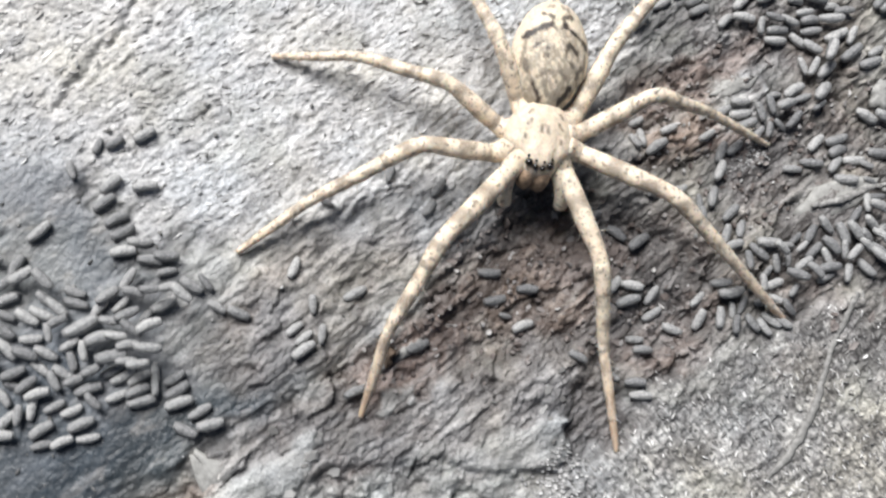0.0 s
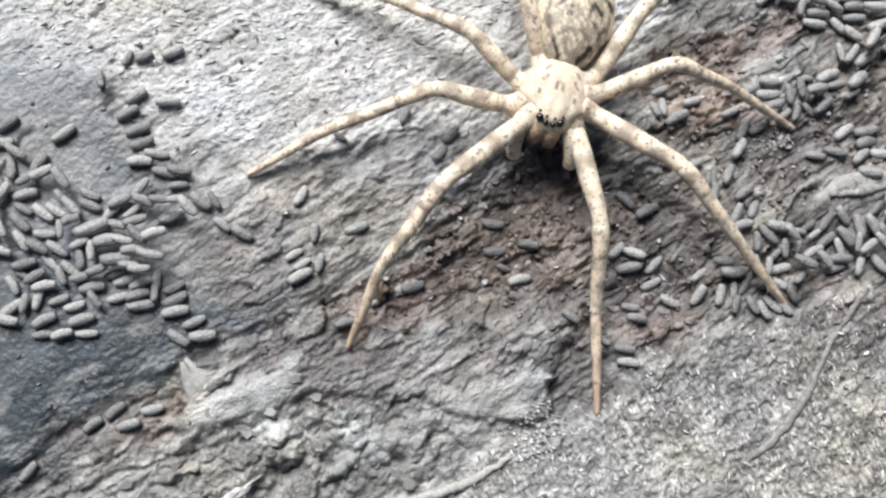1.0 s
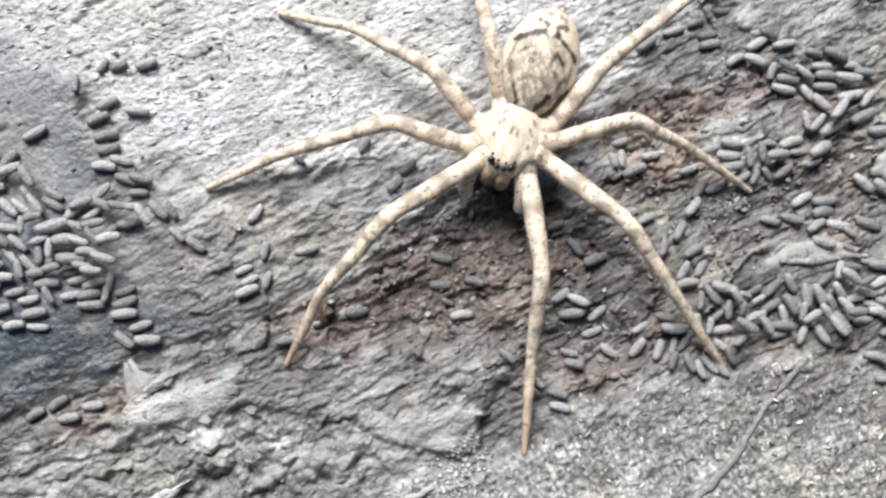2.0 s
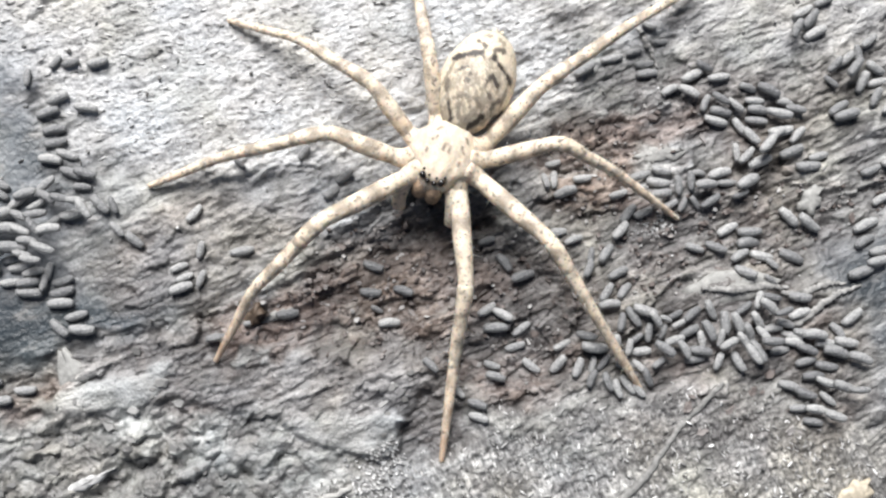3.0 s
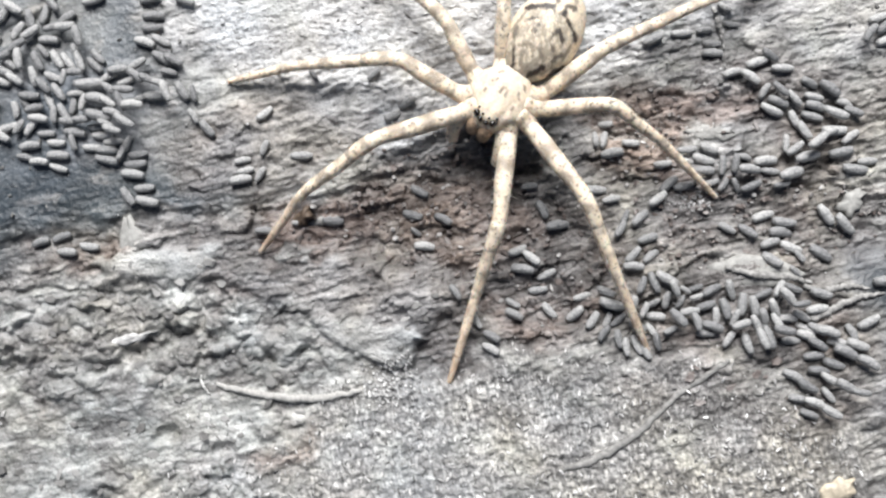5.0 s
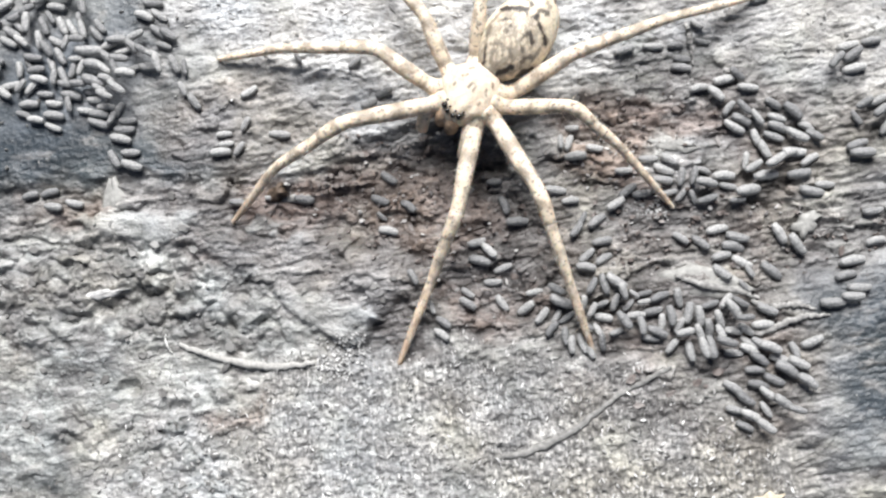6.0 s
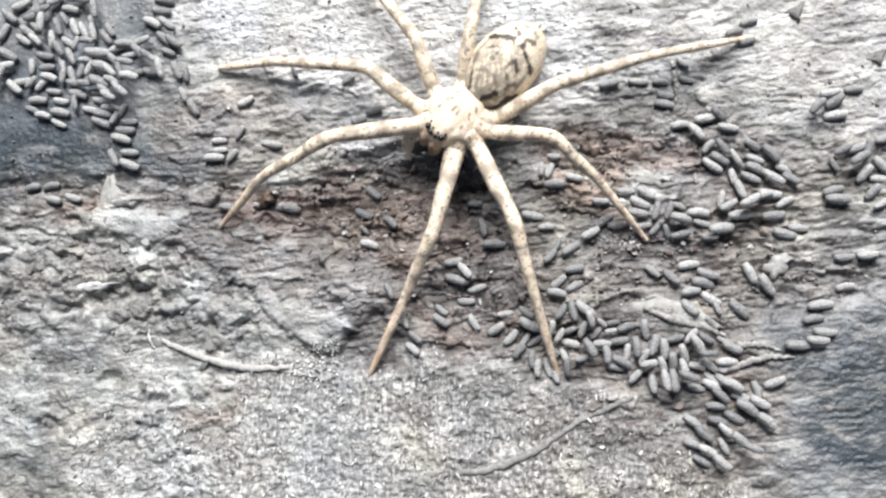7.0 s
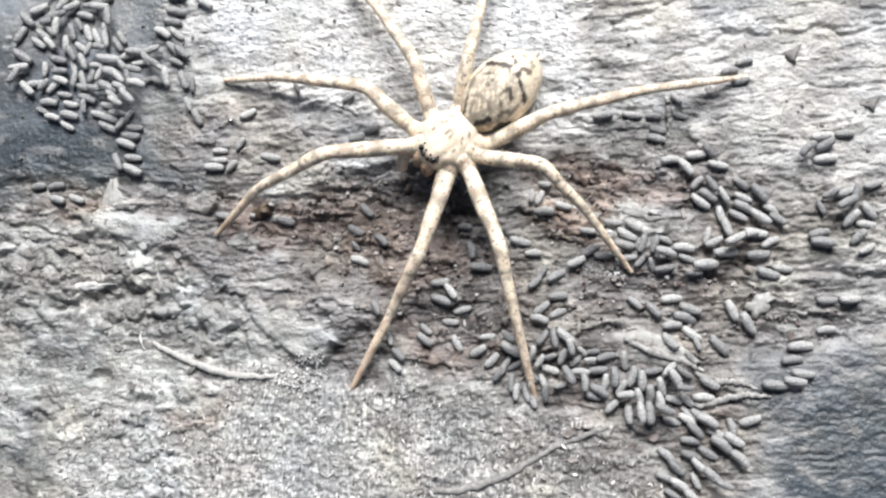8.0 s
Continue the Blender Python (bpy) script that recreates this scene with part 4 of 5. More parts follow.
    for n, (points, thick) in enumerate([
            ([(13.0, 2.9, 4.4), (9.1, -8.3, 5.6), (4.2, -16.6, 1.7), (-1.9, -27.2, -1.1)], 1.05),
            ([(15.6, 2.9, 4.6), (20.1, -7.7, 7.9), (22.3, -19.0, 4.4), (24.3, -29.1, 1.5)], 1.05),
            ([(17.1, 4.7, 4.7), (25.9, 2.6, 8.0), (31.5, -3.1, 4.6), (37.5, -11.2, 0.6)], 0.95),
            ([(18.2, 6.6, 3.6), (27.5, 10.3, 5.3), (39.8, 12.9, 5.0), (53.6, 15.4, 0.6)], 1.0),
            ([(7.9, 6.4, 4.9), (-4.0, 5.0, 8.2), (-14.5, 0.9, 5.1), (-22.5, -4.8, -1.2)], 1.05),
            ([(7.9, 9.0, 4.0), (0.9, 14.9, 5.6), (-12.0, 17.6, 2.9), (-21.8, 18.3, 0.6)], 1.0),
            ([(10.3, 11.0, 3.9), (8.0, 18.6, 5.8), (2.2, 27.1, 4.3), (-4.8, 33.6, 0.4)], 0.95),
            ([(14.1, 11.8, 3.4), (15.9, 18.6, 6.1), (17.5, 25.6, 4.8), (19.2, 36.0, 0.3)], 0.95)]):
        toe = points[3]
        points[3] = (toe[0], toe[1], float(relief(toe[0], toe[1])) + 0.35)
        before = set(root.children)
        leg(root, points, 20 + n, thick, (1.0, 0.75, 0.35, 0.1, 0.9, 0.25, 0.3, 0.5)[n])
        for ob in set(root.children) - before:
            own(ob)
    return root


# ---- twigs, slivers and flakes ----
def strand(name, points, radii, mat, label, category="twig", lift=0.5):
    pts, _ = along_path([(x, y, 0) for x, y in points], 40)
    rng = random.Random(len(points) * 7 + int(abs(points[0][0])))
    floor = relief(np.array([p.x for p in pts]), np.array([p.y for p in pts]))
    pts = [Vector((p.x + rng.gauss(0, 0.07), p.y + rng.gauss(0, 0.09), float(z))) for p, z in zip(pts, floor)]
    level = [sum(q.z for q in pts[max(0, n - 9):n + 10]) / len(pts[max(0, n - 9):n + 10]) for n in range(40)]
    thick = [float(np.interp(n / 39, np.linspace(0, 1, len(radii)), radii)) * rng.uniform(0.85, 1.15) for n in range(40)]
    pts = [Vector((p.x, p.y, z + r * lift)) for p, z, r in zip(pts, level, thick)]
    bm = bmesh.new()
    tube(bm, pts, thick, 9, 0.75)
    return tagged(part(name, bm, mat), label, category)


log()
ground()
spider()
strand("twig", [(-32.3, -20.7), (-28.6, -22.5), (-24.5, -24.1), (-18.7, -25.5), (-13.4, -25.6)], [0.3, 0.48, 0.55, 0.52, 0.35], TWIG, "pale grey curved twig lying on the wood", lift=0.7)
strand("root_strand", [(34.2, -32.2), (29.5, -34.0), (25.3, -35.9), (20.7, -38.7), (17.3, -40.1), (14.0, -41.0), (10.2, -41.4)], [0.34, 0.42, 0.36, 0.44, 0.5, 0.6, 0.3], ROOT, "thin grey root strand stuck to the wood", "root", 0.2)
for points, radii in (([(45.9, -25.0), (48.0, -26.0), (51.6, -26.3), (53.7, -27.2)], [0.3, 0.45, 0.4, 0.15]),
                      ([(44.4, -28.9), (46.6, -29.3), (49.2, -28.5), (52.2, -27.9), (55.6, -28.1)], [0.35, 0.5, 0.45, 0.4, 0.15]),
                      ([(36.5, -20.4), (40.1, -22.2), (43.7, -23.3), (46.9, -24.8)], [0.3, 0.5, 0.45, 0.2]),
                      ([(42.7, 13.1), (43.0, 11.0), (42.9, 7.4)], [0.25, 0.4, 0.2])):
    tagged(strand("wood_sliver", points, radii, GREY_FIBRE, "split grey sliver of wood among the pellets", "sliver", 1.0), group="slivers of split wood")
strand("plant_fibre", [(-34.0, -19.2), (-33.9, -20.6), (-33.3, -22.2)], [0.1, 0.22, 0.08], WHITE_FIBRE, "short white plant fibre on the wood", "fibre", 1.2)


def chip(x, y, heading, size, outline, mat, label, lift=0.25, tilt=0.0, seed=0):
    """A flat splinter of wood: an uneven outline with a rounded rim, lying on the log."""
    rng = random.Random(seed)
    c, s = math.cos(radians(heading)), math.sin(radians(heading))
    ring = []
    for (ax, ay), (bx, by) in zip(outline, outline[1:] + outline[:1]):
        for k in range(4):
            t = k / 4
            ring.append(((ax + (bx - ax) * t) * size + rng.gauss(0, 0.16), (ay + (by - ay) * t) * size + rng.gauss(0, 0.16)))
    base = float(np.median(relief(np.array([x + c * u - s * v for u, v in ring]), np.array([y + s * u + c * v for u, v in ring]))))
    bm = bmesh.new()
    layers = []
    for grow, z in ((1.0, -0.6), (1.03, 0.0), (0.94, lift * 0.7), (0.7, lift), (0.35, lift * 1.1)):
        layers.append([bm.verts.new(((x + (c * u - s * v) * grow) * MM, (y + (s * u + c * v) * grow) * MM, (base + z + tilt * u + rng.gauss(0, 0.06)) * MM)) for u, v in ring])
    for a, b in zip(layers, layers[1:]):
        for k in range(len(a)):
            bm.faces.new((a[k], a[(k + 1) % len(a)], b[(k + 1) % len(a)], b[k]))
    bm.faces.new(layers[0]), bm.faces.new(layers[-1])
    return tagged(part("wood_flake", bm, mat), label, "flake", "loose flakes of wood")


SLIP = [(-1, -0.02), (-0.3, 0.16), (0.5, 0.13), (1, 0.02), (0.4, -0.12), (-0.4, -0.14)]
LENS, WEDGE, SLAB = [(-1, 0), (-0.3, 0.32), (0.5, 0.25), (1, 0), (0.4, -0.3), (-0.4, -0.25)], [(-0.5, -0.5), (-0.1, 0.6), (0.1, 0.55), (0.55, -0.45)], [(-0.8, -0.4), (-0.7, 0.35), (0.1, 0.5), (0.8, 0.3), (0.75, -0.35), (0, -0.45)]
chip(-39.2, 1.2, 0, 4.4, WEDGE, PALE_FLAKE, "pale grey wedge-shaped flake of wood", 0.5, 0.0, 1)
chip(40.3, -21.7, -18, 6.6, LENS, PALE_FLAKE, "long pale grey flake beside the pellet heap", 0.45, 0.0, 2)
chip(38.6, -2.9, -15, 3.4, LENS, PALE_FLAKE, "split whitish flake of wood", 0.4, 0.0, 3)
chip(59.8, 18.6, -40, 2.2, WEDGE, DARK_FIBRE, "small dark flake of wood", 0.4, 0.15, 4)
chip(69.7, 11.2, -40, 2.0, WEDGE, DARK_FIBRE, "small dark flake of wood", 0.4, 0.15, 5)
chip(54.7, -15.6, 40, 2.6, SLAB, PALE_FLAKE, "grey lump of wood beside the pellets", 0.8, 0.0, 6)
chip(-43.0, -12.4, 3, 4.4, SLIP, WHITE_FLAKE, "pale ragged flake of wood over a dark gap", 0.35, 0.0, 7)
chip(-16.2, -1.7, 25, 2.0, SLAB, BROWN_FLAKE, "curled brown flake of rotten wood", 1.1, 0.2, 8)
chip(-13.6, -2.6, 0, 2.2, LENS, PALE_FLAKE, "small pale flake at the edge of the rot", 0.4, 0.0, 9)
chip(43.7, -51.5, 10, 3.0, SLAB, BEIGE_FLAKE, "curled beige flake of bark", 0.9, 0.1, 13)



def litter(name, count, zones, mat, label, sizes, thin, turn, seed, high=1.0):
    """Countless tiny bits lying on the wood, joined into one mesh; each is a six-sided chip with a flat top."""
    rng = np.random.RandomState(seed)
    lo, hi = np.min([np.min(zone, 0) for zone in zones], 0), np.max([np.max(zone, 0) for zone in zones], 0)
    x, y = rng.uniform(lo[0], hi[0], count * 6), rng.uniform(lo[1], hi[1], count * 6)
    wx, wy = x + 9 * (rough(x / 6, y / 6, 5, 3) - 0.5), y + 9 * (rough(x / 6, y / 6, 9, 3) - 0.5)
    keep = np.maximum.reduce([inside(wx, wy, zone, 2.5) for zone in zones]) > rng.rand(len(x))
    x, y = x[keep][:count], y[keep][:count]
    z = relief(x, y)
    n = len(x)
    length, angle = rng.uniform(*sizes, n), np.radians(turn[0] + turn[1] * rng.randn(n))
    wide = length * thin * rng.uniform(0.6, 1.4, n)
    slope = 0.25 * rng.randn(n)
    c, s = np.cos(angle), np.sin(angle)
    rim = ((-0.5, 0.05), (-0.2, 0.46), (0.27, 0.40), (0.5, -0.04), (0.18, -0.5), (-0.28, -0.40))
    verts = []
    for grow, w in ((1.0, -0.1), (0.78, 0.8)):
        for u, v in rim:
            jitter = 1 + 0.22 * rng.randn(3, n)
            du, dv = u * grow * length * jitter[0], v * grow * wide * jitter[1]
            verts.append(np.stack([x + c * du - s * dv, y + s * du + c * dv, z + w * wide * high * jitter[2] + slope * high * du], -1))
    verts = np.stack(verts, 1).reshape(-1, 3) * MM
    pattern = [(k, (k + 1) % 6, 6 + (k + 1) % 6, 6 + k) for k in range(6)] + [(6, 7, 8, 9, 10, 11)]
    faces = [tuple(12 * k + i for i in face[::-1]) for k in range(n) for face in pattern]
    mesh = bpy.data.meshes.new(name)
    mesh.from_pydata(verts, [], faces)
    mesh.materials.append(mat)
    return tagged(new(name, mesh), label, "debris", kind="stuff")


litter("wood_crumbs", 700, [ROT_PIT, ROT_FAR], CRUMB, "crumbled bits of grey and brown rotten wood", (0.25, 1.0), 0.6, (0, 50), 5)
litter("wood_crumbs", 500, [[(-66, -58), (80, -58), (80, 62), (-66, 62)]], PALE_CRUMB, "crumbled bits of grey wood strewn over the log", (0.25, 0.8), 0.5, (0, 60), 6)
litter("wood_crumbs", 240, [[(-13, -22), (-8.9, -22.6), (-5.6, -27.8), (-8, -28.8), (-11.8, -24.6)]], WHITE_CRUMB, "glittering white crumbs of wood beside the hollow", (0.25, 0.7), 0.6, (-40, 30), 8)
litter("wood_crumbs", 90, [[(31.5, -9.6), (36.6, -9.4), (37, -12.8), (32, -13.2)]], WHITE_CRUMB, "glittering white crumbs of wood in the brown rot", (0.2, 0.6), 0.6, (0, 50), 9)
litter("wood_flakes", 320, [LICHEN, PALE_FLAKES], PALE_CRUMB, "small flat flakes of grey wood on the crusted log", (0.7, 2.0), 0.6, (0, 40), 12, 0.25)
# white chips added in place of the small sparkles that light makes on the wood
litter("glint_chips", 220, [[(-66, -58), (80, -58), (80, 20), (-66, 20)]], WHITE_CRUMB, "tiny white chips standing in for glints on the wood", (0.15, 0.36), 0.8, (0, 60), 21)
litter("wood_flakes", 70, [ROT_PIT, STAINS_AND_GAP_SHADE[1][1], ROT_FAR], CRUMB, "small brown and grey flakes of rotten wood", (0.7, 1.7), 0.55, (0, 45), 13, 0.35)
litter("wood_fibres", 6000, [BARE_FIBRE, PALE_BOTTOM], LINT, "short pale fibres standing off the bare wood", (0.4, 1.0), 0.22, (75, 40), 7)
litter("wood_fibres", 2600, [PALE_TOP], LINT, "short white fibres raised on the pale brushed wood", (0.5, 1.5), 0.13, (-18, 18), 17, 0.6)
scatter_pellets([
    (-50.1, 27.3, -51, 2.4), (-50.7, 21.1, -91, 2.5), (-49.1, 18.2, 41, 2.6), (-49.6, 34.1, 45, 3.0), (-52.1, 30.8, 24, 3.3), (-53.9, 29.2, -43, 3.5),
    (-50.1, 28.7, 14, 3.0), (-54.9, 26.7, 56, 3.1), (-51.1, 26.6, -36, 2.9), (-51.8, 25.3, -36, 3.0), (-49.7, 25.0, -45, 2.6), (-54.3, 23.3, -33, 3.9),
    (-49.2, 21.6, -55, 2.1), (-54.6, 21.5, 4, 3.4), (-55.1, 20.0, 56, 2.9), (-52.0, 19.0, 4, 3.0), (-50.5, 18.6, 45, 2.4), (-53.1, 18.1, -45, 3.0),
    (-49.7, 15.8, -6, 3.0), (-50.7, 14.5, -26, 2.4), (-48.8, 13.4, -16, 2.6), (-51.4, 3.0, 4, 2.7), (-48.5, 3.0, 9, 2.8), (-60.0, 2.4, 19, 2.9),
])
scatter_pellets([
    (-45.3, 27.9, -61, 2.4), (-45.9, 21.2, -78, 2.5), (-44.3, 19.3, -71, 2.8), (-47.2, 17.0, -11, 2.6), (-46.1, 15.5, -15, 2.6), (-47.8, 34.5, -46, 3.0),
    (-46.0, 32.5, -85, 3.0), (-48.0, 31.3, 45, 3.0), (-46.3, 30.7, 19, 3.0), (-48.1, 29.2, 24, 2.7), (-48.2, 27.3, -95, 3.0), (-46.3, 26.8, -75, 3.0),
    (-47.3, 24.9, -85, 3.0), (-44.7, 24.3, -36, 2.7), (-46.1, 23.3, -60, 3.0), (-48.3, 22.5, -16, 3.0), (-44.4, 22.1, -65, 3.0), (-48.0, 20.6, -1, 2.8),
    (-45.5, 19.2, -100, 2.5), (-47.7, 19.1, -21, 2.9), (-46.2, 13.7, -16, 3.2), (-46.5, 12.1, -30, 2.7), (-44.9, 1.0, -20, 2.8), (-48.0, 0.9, -16, 3.0),
])
scatter_pellets([
    (-42.9, 19.8, 69, 2.6), (-41.6, 13.8, -15, 2.6), (-41.8, 37.2, 4, 3.0), (-43.4, 35.7, -26, 3.0), (-42.5, 33.9, -65, 3.0), (-44.1, 32.7, 65, 3.0),
    (-41.2, 31.4, 24, 3.0), (-43.2, 30.7, 4, 2.6), (-41.3, 30.2, -6, 3.0), (-44.2, 29.2, -16, 3.0), (-40.9, 26.8, -75, 2.6), (-43.6, 26.4, -70, 3.0),
    (-42.2, 25.8, -65, 3.0), (-40.5, 25.3, -80, 3.0), (-41.5, 23.9, -11, 2.6), (-42.8, 23.5, 65, 2.3), (-42.0, 21.3, -6, 2.6), (-41.2, 19.8, 60, 2.5),
    (-43.7, 17.9, -16, 2.8), (-41.7, 17.6, -11, 2.7), (-40.3, 16.3, -11, 2.8), (-43.4, 16.2, -21, 3.2), (-43.7, 14.9, -85, 2.4), (-39.9, 11.7, -26, 3.4),
])
scatter_pellets([
    (-38.1, 25.5, -57, 2.6), (-37.1, 33.1, 4, 3.3), (-39.7, 28.4, -85, 3.0), (-38.8, 24.5, -55, 3.0), (-37.2, 22.5, 14, 2.7), (-39.8, 22.1, -11, 4.3),
    (-37.0, 20.6, -45, 2.6), (-39.0, 19.6, -26, 3.7), (-37.5, 18.9, -45, 2.6), (-39.2, 17.4, -28, 3.7), (-37.2, 17.2, -31, 2.6), (-38.3, 16.0, -36, 2.4),
    (-39.8, 15.1, -11, 3.0), (-37.5, 15.0, -31, 2.6), (-38.6, 13.8, -11, 2.8), (-36.8, 13.2, 55, 2.4), (-39.5, 12.8, -16, 3.0), (-37.8, 12.1, 55, 2.2),
    (-35.7, 11.5, -6, 2.8), (-36.3, 10.3, -8, 3.2), (-37.0, 9.0, -21, 3.4), (-35.8, 6.9, -8, 3.0), (-38.2, 6.3, -65, 3.0), (-35.8, 5.1, -26, 3.2),
])
scatter_pellets([
    (-34.2, 18.6, 17, 2.4), (-30.3, 36.5, -111, 2.4), (-28.0, 32.8, -1, 3.0), (-29.8, 31.6, -1, 3.0), (-29.9, 29.3, -11, 3.0), (-30.2, 27.7, -6, 3.0),
    (-31.5, 25.8, -31, 3.0), (-29.4, 25.7, -41, 3.0), (-29.8, 23.3, -46, 3.0), (-35.7, 23.0, -6, 3.0), (-32.9, 23.0, 19, 3.0), (-28.1, 22.6, -41, 3.0),
    (-33.3, 21.4, -55, 2.6), (-35.2, 21.4, 4, 2.5), (-29.2, 21.2, -26, 2.4), (-31.6, 20.6, -36, 2.6), (-35.2, 20.0, -16, 3.0), (-30.0, 19.4, -31, 2.4),
    (-31.6, 18.6, -11, 3.2), (-35.7, 18.4, -75, 3.0), (-28.0, 18.4, -70, 3.0), (-29.3, 18.1, -80, 3.0), (-34.1, 17.4, -16, 3.0), (-35.6, 15.7, -45, 3.2),
])
scatter_pellets([
    (-26.5, 37.0, 30, 2.1), (-24.8, 36.2, -10, 2.4), (-21.7, 35.0, -8, 2.8), (-25.2, 30.3, -31, 3.0), (-26.6, 17.7, -90, 2.5), (-10.4, 16.5, -66, 1.8),
    (-27.4, 14.8, -70, 2.4), (-2.6, 14.6, 34, 2.2), (-18.0, 13.0, 29, 2.8), (-25.9, 12.8, -63, 2.8), (-1.4, 8.8, 14, 2.5), (-18.9, 8.4, 53, 2.4),
    (-22.2, 7.5, -1, 2.4), (-14.4, 6.4, -11, 3.2), (-22.0, 6.1, -1, 2.4), (-20.2, 5.1, 44, 2.4), (-22.9, 5.0, -4, 3.2), (-0.2, -1.6, -41, 2.9),
    (-16.7, -2.0, 4, 2.5), (-21.4, -2.3, -16, 2.7), (-12.4, -2.9, -16, 3.1), (-1.8, -4.5, -28, 2.9), (-1.9, -6.8, -51, 1.9), (-1.2, -9.0, -19, 2.9),
])
scatter_pellets([
    (0.9, 10.0, 14, 2.8), (14.2, -4.3, -6, 2.4), (2.0, -6.0, -41, 2.8), (15.1, -7.7, -76, 2.9), (16.6, -10.2, -6, 3.3), (10.7, -12.2, 9, 2.8),
    (12.3, -13.6, -51, 2.9), (10.8, -14.8, -21, 3.3), (1.5, -15.8, -66, 2.6), (13.8, -16.2, 14, 2.9), (12.2, -17.9, -5, 2.8), (8.6, -18.9, -41, 2.3),
    (17.6, -20.0, 5, 2.5), (20.7, -20.0, -36, 2.9), (3.5, -20.2, -76, 2.1), (8.4, -20.4, -41, 2.8), (13.1, -20.9, -61, 2.8), (16.2, -22.0, 29, 3.0),
    (4.9, -22.5, -40, 2.8), (18.2, -23.3, 44, 2.8), (20.1, -23.7, 54, 2.3), (4.4, -24.1, -40, 2.8), (19.3, -25.3, 44, 2.5), (21.0, -26.4, -91, 2.7),
])
scatter_pellets([
    (23.8, -22.4, 68, 2.5), (21.4, -24.0, 30, 2.6), (23.7, -25.4, -37, 2.5), (25.7, 1.4, -11, 2.1), (23.9, -0.3, -96, 2.2), (25.0, -0.6, 64, 2.4),
    (25.6, -2.6, -4, 3.2), (22.3, -6.7, -16, 3.2), (24.1, -8.5, -1, 2.5), (25.3, -11.1, 54, 2.2), (24.3, -12.5, 44, 2.6), (25.2, -16.1, 34, 2.8),
    (24.9, -17.7, -16, 2.9), (25.3, -20.2, 54, 2.6), (27.0, -20.2, -81, 3.1), (21.1, -21.7, -31, 3.6), (26.2, -22.8, 15, 2.3), (24.9, -23.4, 54, 2.3),
    (26.2, -24.6, -18, 2.9), (25.3, -26.2, -66, 2.3), (21.7, -27.6, -96, 2.6), (23.1, -27.7, -76, 3.0), (25.7, -27.8, -91, 2.6), (24.0, -28.7, -76, 2.5),
])
scatter_pellets([
    (32.0, -28.1, -15, 2.7), (28.3, -1.8, -16, 2.5), (31.7, -5.4, -6, 2.5), (31.9, -8.2, 29, 3.0), (33.7, -8.8, -1, 2.7), (30.0, -9.7, 24, 2.9),
    (27.2, -11.7, 29, 3.0), (27.5, -14.5, 4, 2.9), (27.4, -16.9, 24, 2.8), (28.6, -20.0, -41, 3.3), (29.2, -21.5, -76, 2.5), (32.1, -22.1, 5, 2.1),
    (30.7, -22.1, -46, 1.8), (28.1, -22.8, 64, 2.6), (33.9, -22.9, 15, 2.9), (31.8, -23.2, 5, 1.8), (29.8, -23.4, 44, 2.2), (32.8, -24.6, 5, 2.7),
    (30.5, -24.9, -3, 2.7), (28.9, -25.3, -61, 3.1), (33.7, -26.2, -101, 2.5), (31.0, -26.3, -86, 2.6), (27.7, -26.7, 15, 2.1), (32.9, -27.4, -31, 3.1),
])
scatter_pellets([
    (39.0, -7.4, 73, 2.7), (40.2, -24.7, 10, 2.8), (38.0, 10.8, -11, 3.0), (34.0, 10.7, 9, 3.0), (35.2, -4.3, -8, 2.7), (37.9, -4.8, -36, 2.7),
    (37.0, -6.0, -31, 3.2), (36.6, -7.5, -16, 2.9), (37.2, -9.2, 4, 2.3), (38.7, -9.8, 44, 2.2), (40.3, -10.3, -76, 2.3), (37.9, -15.5, -41, 2.6),
    (36.4, -23.3, -86, 2.9), (37.3, -25.5, 69, 3.2), (35.0, -25.5, -86, 3.0), (38.6, -26.0, -91, 3.0), (35.9, -26.9, 54, 2.5), (39.6, -27.9, -91, 3.1),
    (36.5, -27.9, 5, 2.7), (38.2, -28.1, -76, 2.5), (34.6, -29.5, 44, 2.5), (38.5, -30.1, -81, 3.1), (39.6, -30.3, -86, 3.4), (36.9, -30.5, -86, 3.0),
])
scatter_pellets([
    (42.7, -28.6, -14, 2.7), (42.5, -31.4, -16, 2.7), (40.9, 10.4, -8, 2.3), (41.5, 8.5, -16, 2.5), (41.2, 7.2, -16, 2.9), (43.1, 4.1, 4, 2.7),
    (42.1, -7.0, -26, 2.2), (40.7, -7.5, 69, 2.8), (42.2, -8.7, -19, 3.1), (42.0, -10.8, 9, 3.0), (42.8, -15.0, 5, 3.1), (40.4, -16.4, -46, 3.1),
    (42.8, -18.6, 5, 2.9), (42.5, -20.7, -46, 3.1), (42.3, -24.5, 44, 2.5), (43.0, -25.7, -61, 3.1), (41.2, -26.8, -76, 3.0), (41.0, -28.5, -76, 2.5),
    (41.6, -29.7, -26, 3.0), (41.6, -35.9, -39, 3.0), (43.0, -37.4, -44, 3.0), (41.4, -38.8, -23, 2.6), (43.2, -39.6, -33, 2.9), (42.3, -41.0, -33, 2.6),
])
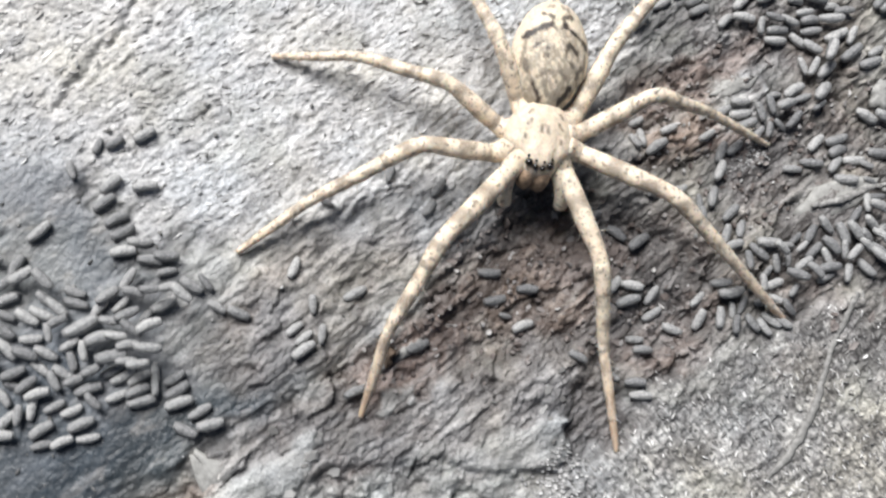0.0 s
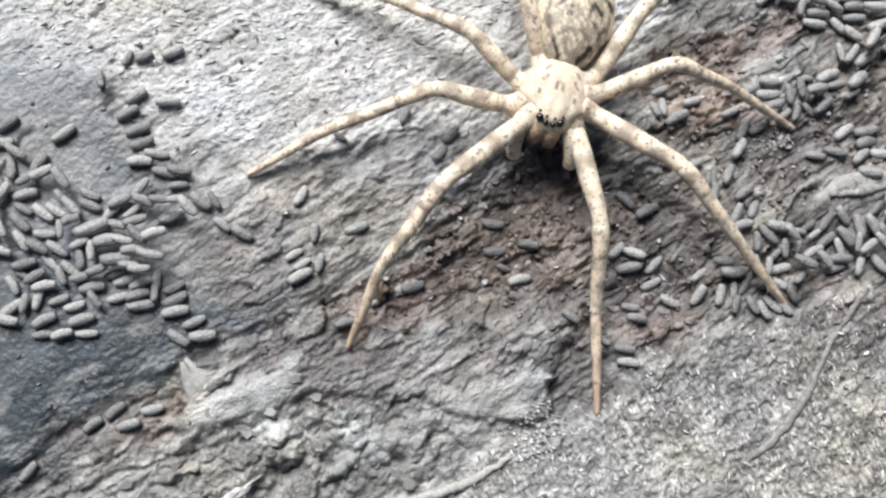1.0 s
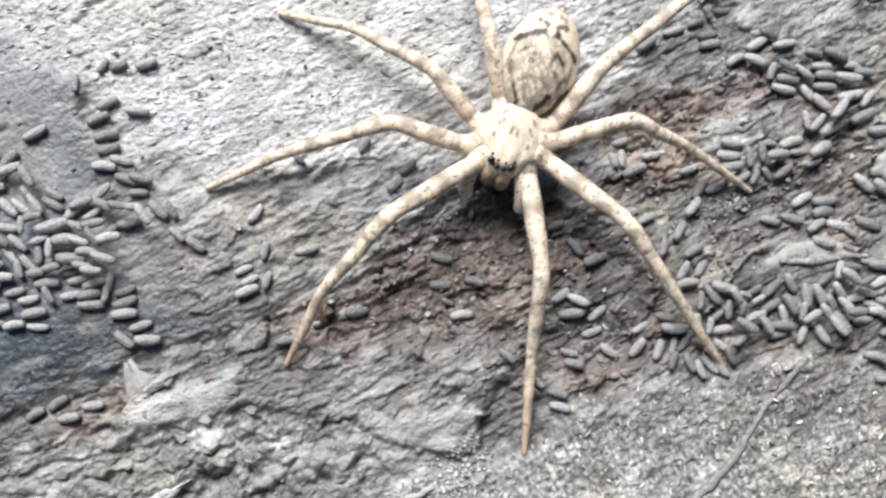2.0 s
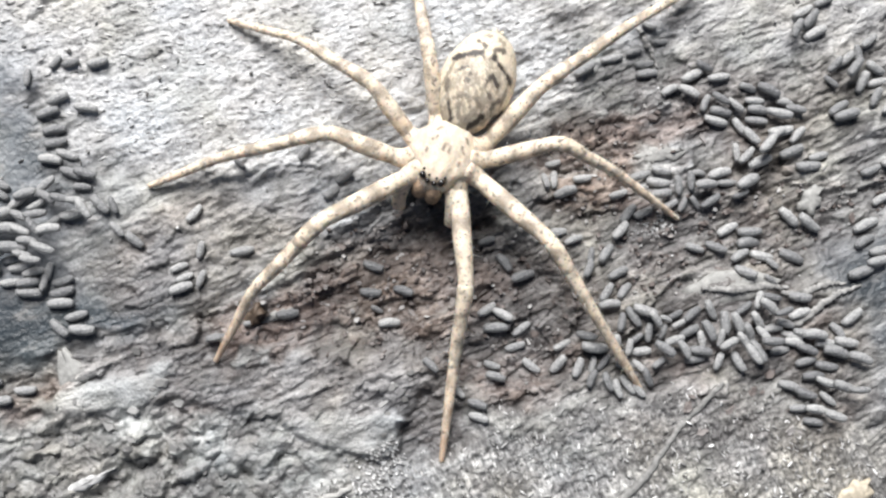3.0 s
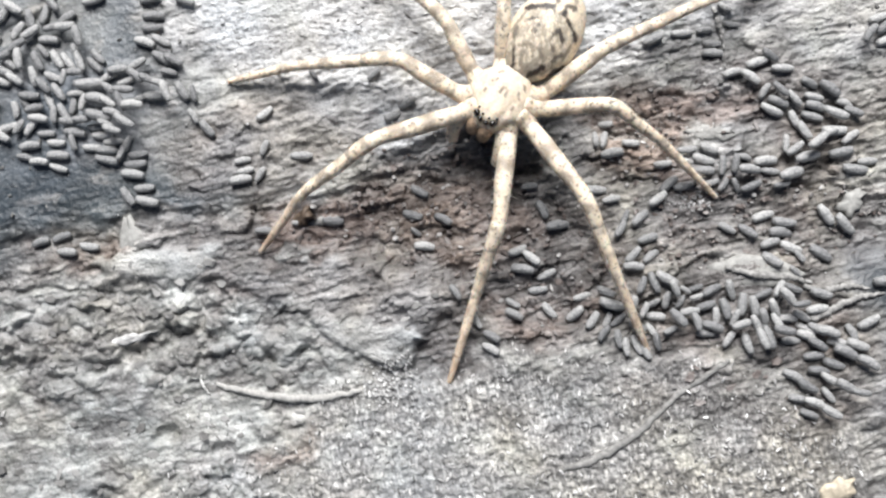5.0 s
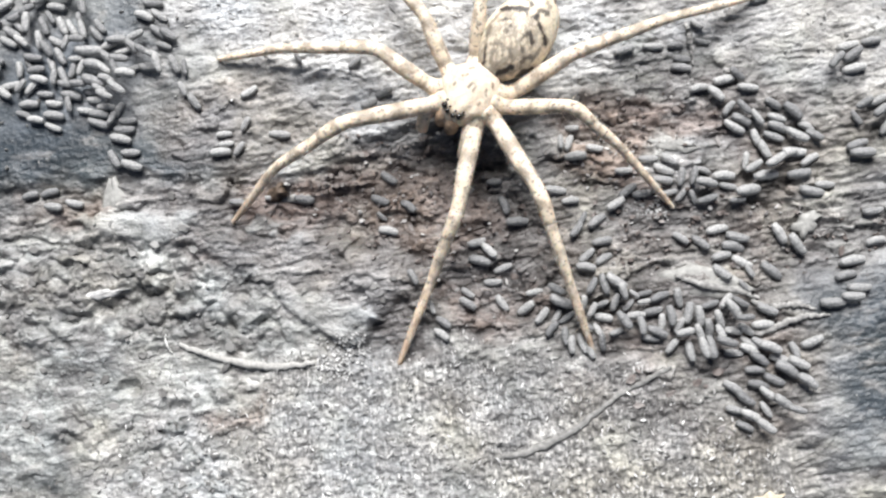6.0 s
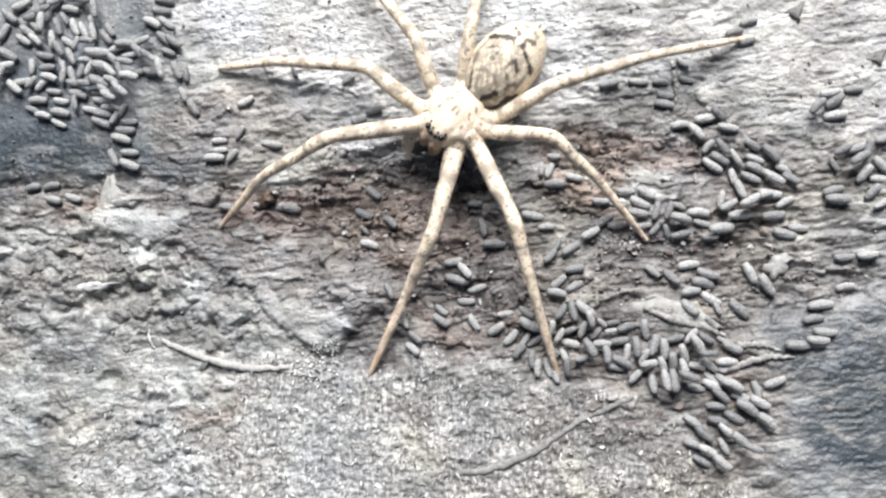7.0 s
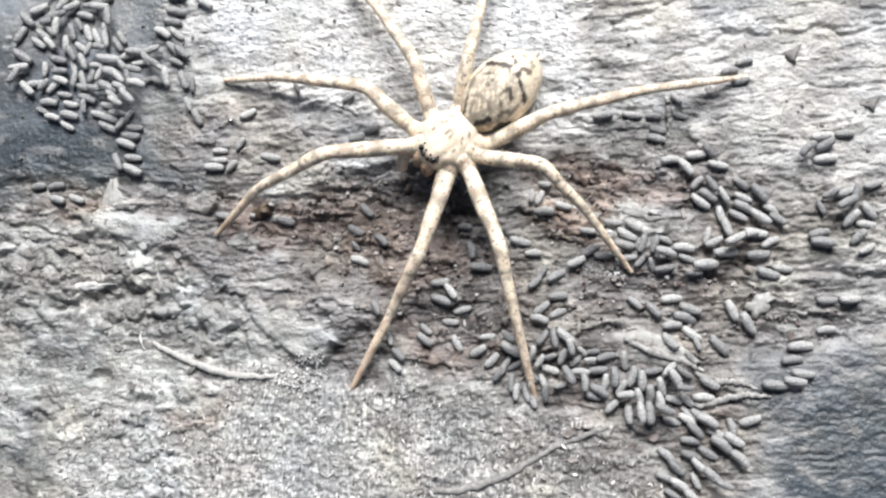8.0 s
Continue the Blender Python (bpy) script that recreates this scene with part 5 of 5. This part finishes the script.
scatter_pellets([
    (45.2, -23.0, -54, 2.5), (44.8, -34.0, -8, 2.8), (44.1, 12.8, -46, 2.1), (44.6, 10.4, -16, 2.1), (46.5, 4.8, 4, 3.0), (45.1, 3.0, -51, 3.0),
    (44.6, -8.1, -8, 3.1), (45.0, -9.5, -21, 2.6), (45.9, -11.5, -1, 2.3), (45.3, -16.3, -21, 3.3), (44.5, -17.6, -19, 3.4), (45.4, -19.7, -36, 3.1),
    (46.1, -21.1, -66, 2.0), (44.3, -24.9, -36, 2.6), (44.3, -26.9, -5, 2.6), (44.4, -28.6, -41, 2.6), (44.8, -30.4, -39, 3.0), (46.0, -30.7, -41, 2.8),
    (44.5, -31.3, -36, 3.0), (45.5, -32.6, -44, 2.8), (44.9, -36.0, -23, 3.0), (46.0, -37.2, -44, 3.0), (45.4, -39.2, -64, 2.6), (44.9, -41.1, -44, 2.9),
])
scatter_pellets([
    (50.1, -0.9, -60, 2.7), (47.7, -6.4, 73, 2.5), (48.3, 5.2, -46, 2.6), (49.4, 3.2, -16, 3.0), (46.6, 0.8, 44, 2.4), (48.5, 0.6, -56, 2.7),
    (48.0, -0.9, -36, 2.9), (47.0, -1.7, -38, 3.3), (49.7, -3.6, -76, 2.8), (50.4, -5.3, -71, 2.9), (48.6, -7.3, 24, 2.7), (50.1, -8.7, -1, 3.5),
    (47.4, -10.4, 2, 3.8), (49.0, -21.4, -46, 3.5), (47.6, -26.3, -31, 3.0), (46.7, -28.3, -5, 3.1), (47.1, -31.3, -29, 3.2), (50.2, -32.1, -75, 2.6),
    (48.2, -33.0, -24, 2.9), (50.5, -33.7, -34, 3.1), (48.8, -34.4, -39, 3.5), (47.1, -35.5, -34, 3.1), (47.6, -38.4, -44, 3.1), (49.0, -39.4, -23, 2.6),
])
scatter_pellets([
    (53.3, 17.5, 10, 2.5), (51.3, 16.2, 7, 2.5), (52.7, 14.9, 10, 2.7), (52.3, 0.5, -36, 2.7), (54.7, -0.8, -51, 3.3), (52.6, -1.3, -26, 2.7),
    (52.6, -2.6, -28, 3.1), (56.2, -3.1, -36, 2.6), (51.9, -3.7, -31, 3.0), (54.8, -4.0, -38, 3.5), (57.0, -4.4, -36, 2.7), (54.2, -6.1, -16, 3.3),
    (53.3, -6.4, 14, 2.5), (51.7, -6.8, 29, 2.7), (51.3, -7.0, 24, 3.0), (56.0, -7.5, 25, 2.7), (54.4, -9.1, -1, 3.3), (57.5, -11.0, -9, 2.9),
    (55.6, -11.6, -21, 3.4), (50.8, -16.6, -66, 3.3), (52.9, -18.3, -61, 3.5), (56.0, -26.5, -6, 3.5), (52.6, -31.2, 17, 3.2), (51.1, -36.2, -44, 3.1),
])
scatter_pellets([
    (66.0, 6.9, -0, 2.7), (63.0, 6.8, 5, 2.9), (63.3, 5.5, 28, 3.2), (61.1, 4.9, 41, 2.8), (63.4, 3.6, 3, 3.3), (65.6, -1.0, 16, 3.2),
    (63.8, -1.1, 26, 2.6), (67.0, -1.1, 75, 2.7), (65.8, -2.5, 27, 3.0), (62.6, -2.9, -66, 2.4), (68.6, -3.5, -52, 2.8), (66.4, -4.5, 47, 3.1),
    (68.3, -5.3, -10, 2.7), (62.3, -6.4, 11, 3.0), (67.2, -7.0, 42, 2.8), (62.7, -7.6, -8, 3.4), (68.2, -8.6, 27, 2.6), (66.0, -15.2, 2, 2.8),
    (63.1, -15.3, 0, 2.8), (62.9, -19.3, 7, 2.6), (59.5, -21.5, 2, 3.5), (58.3, -23.3, 5, 3.0), (59.6, -25.0, -9, 3.2), (58.5, -26.0, -9, 3.1),
])
scatter_pellets([
    (69.3, -0.0, 16, 2.7),
])
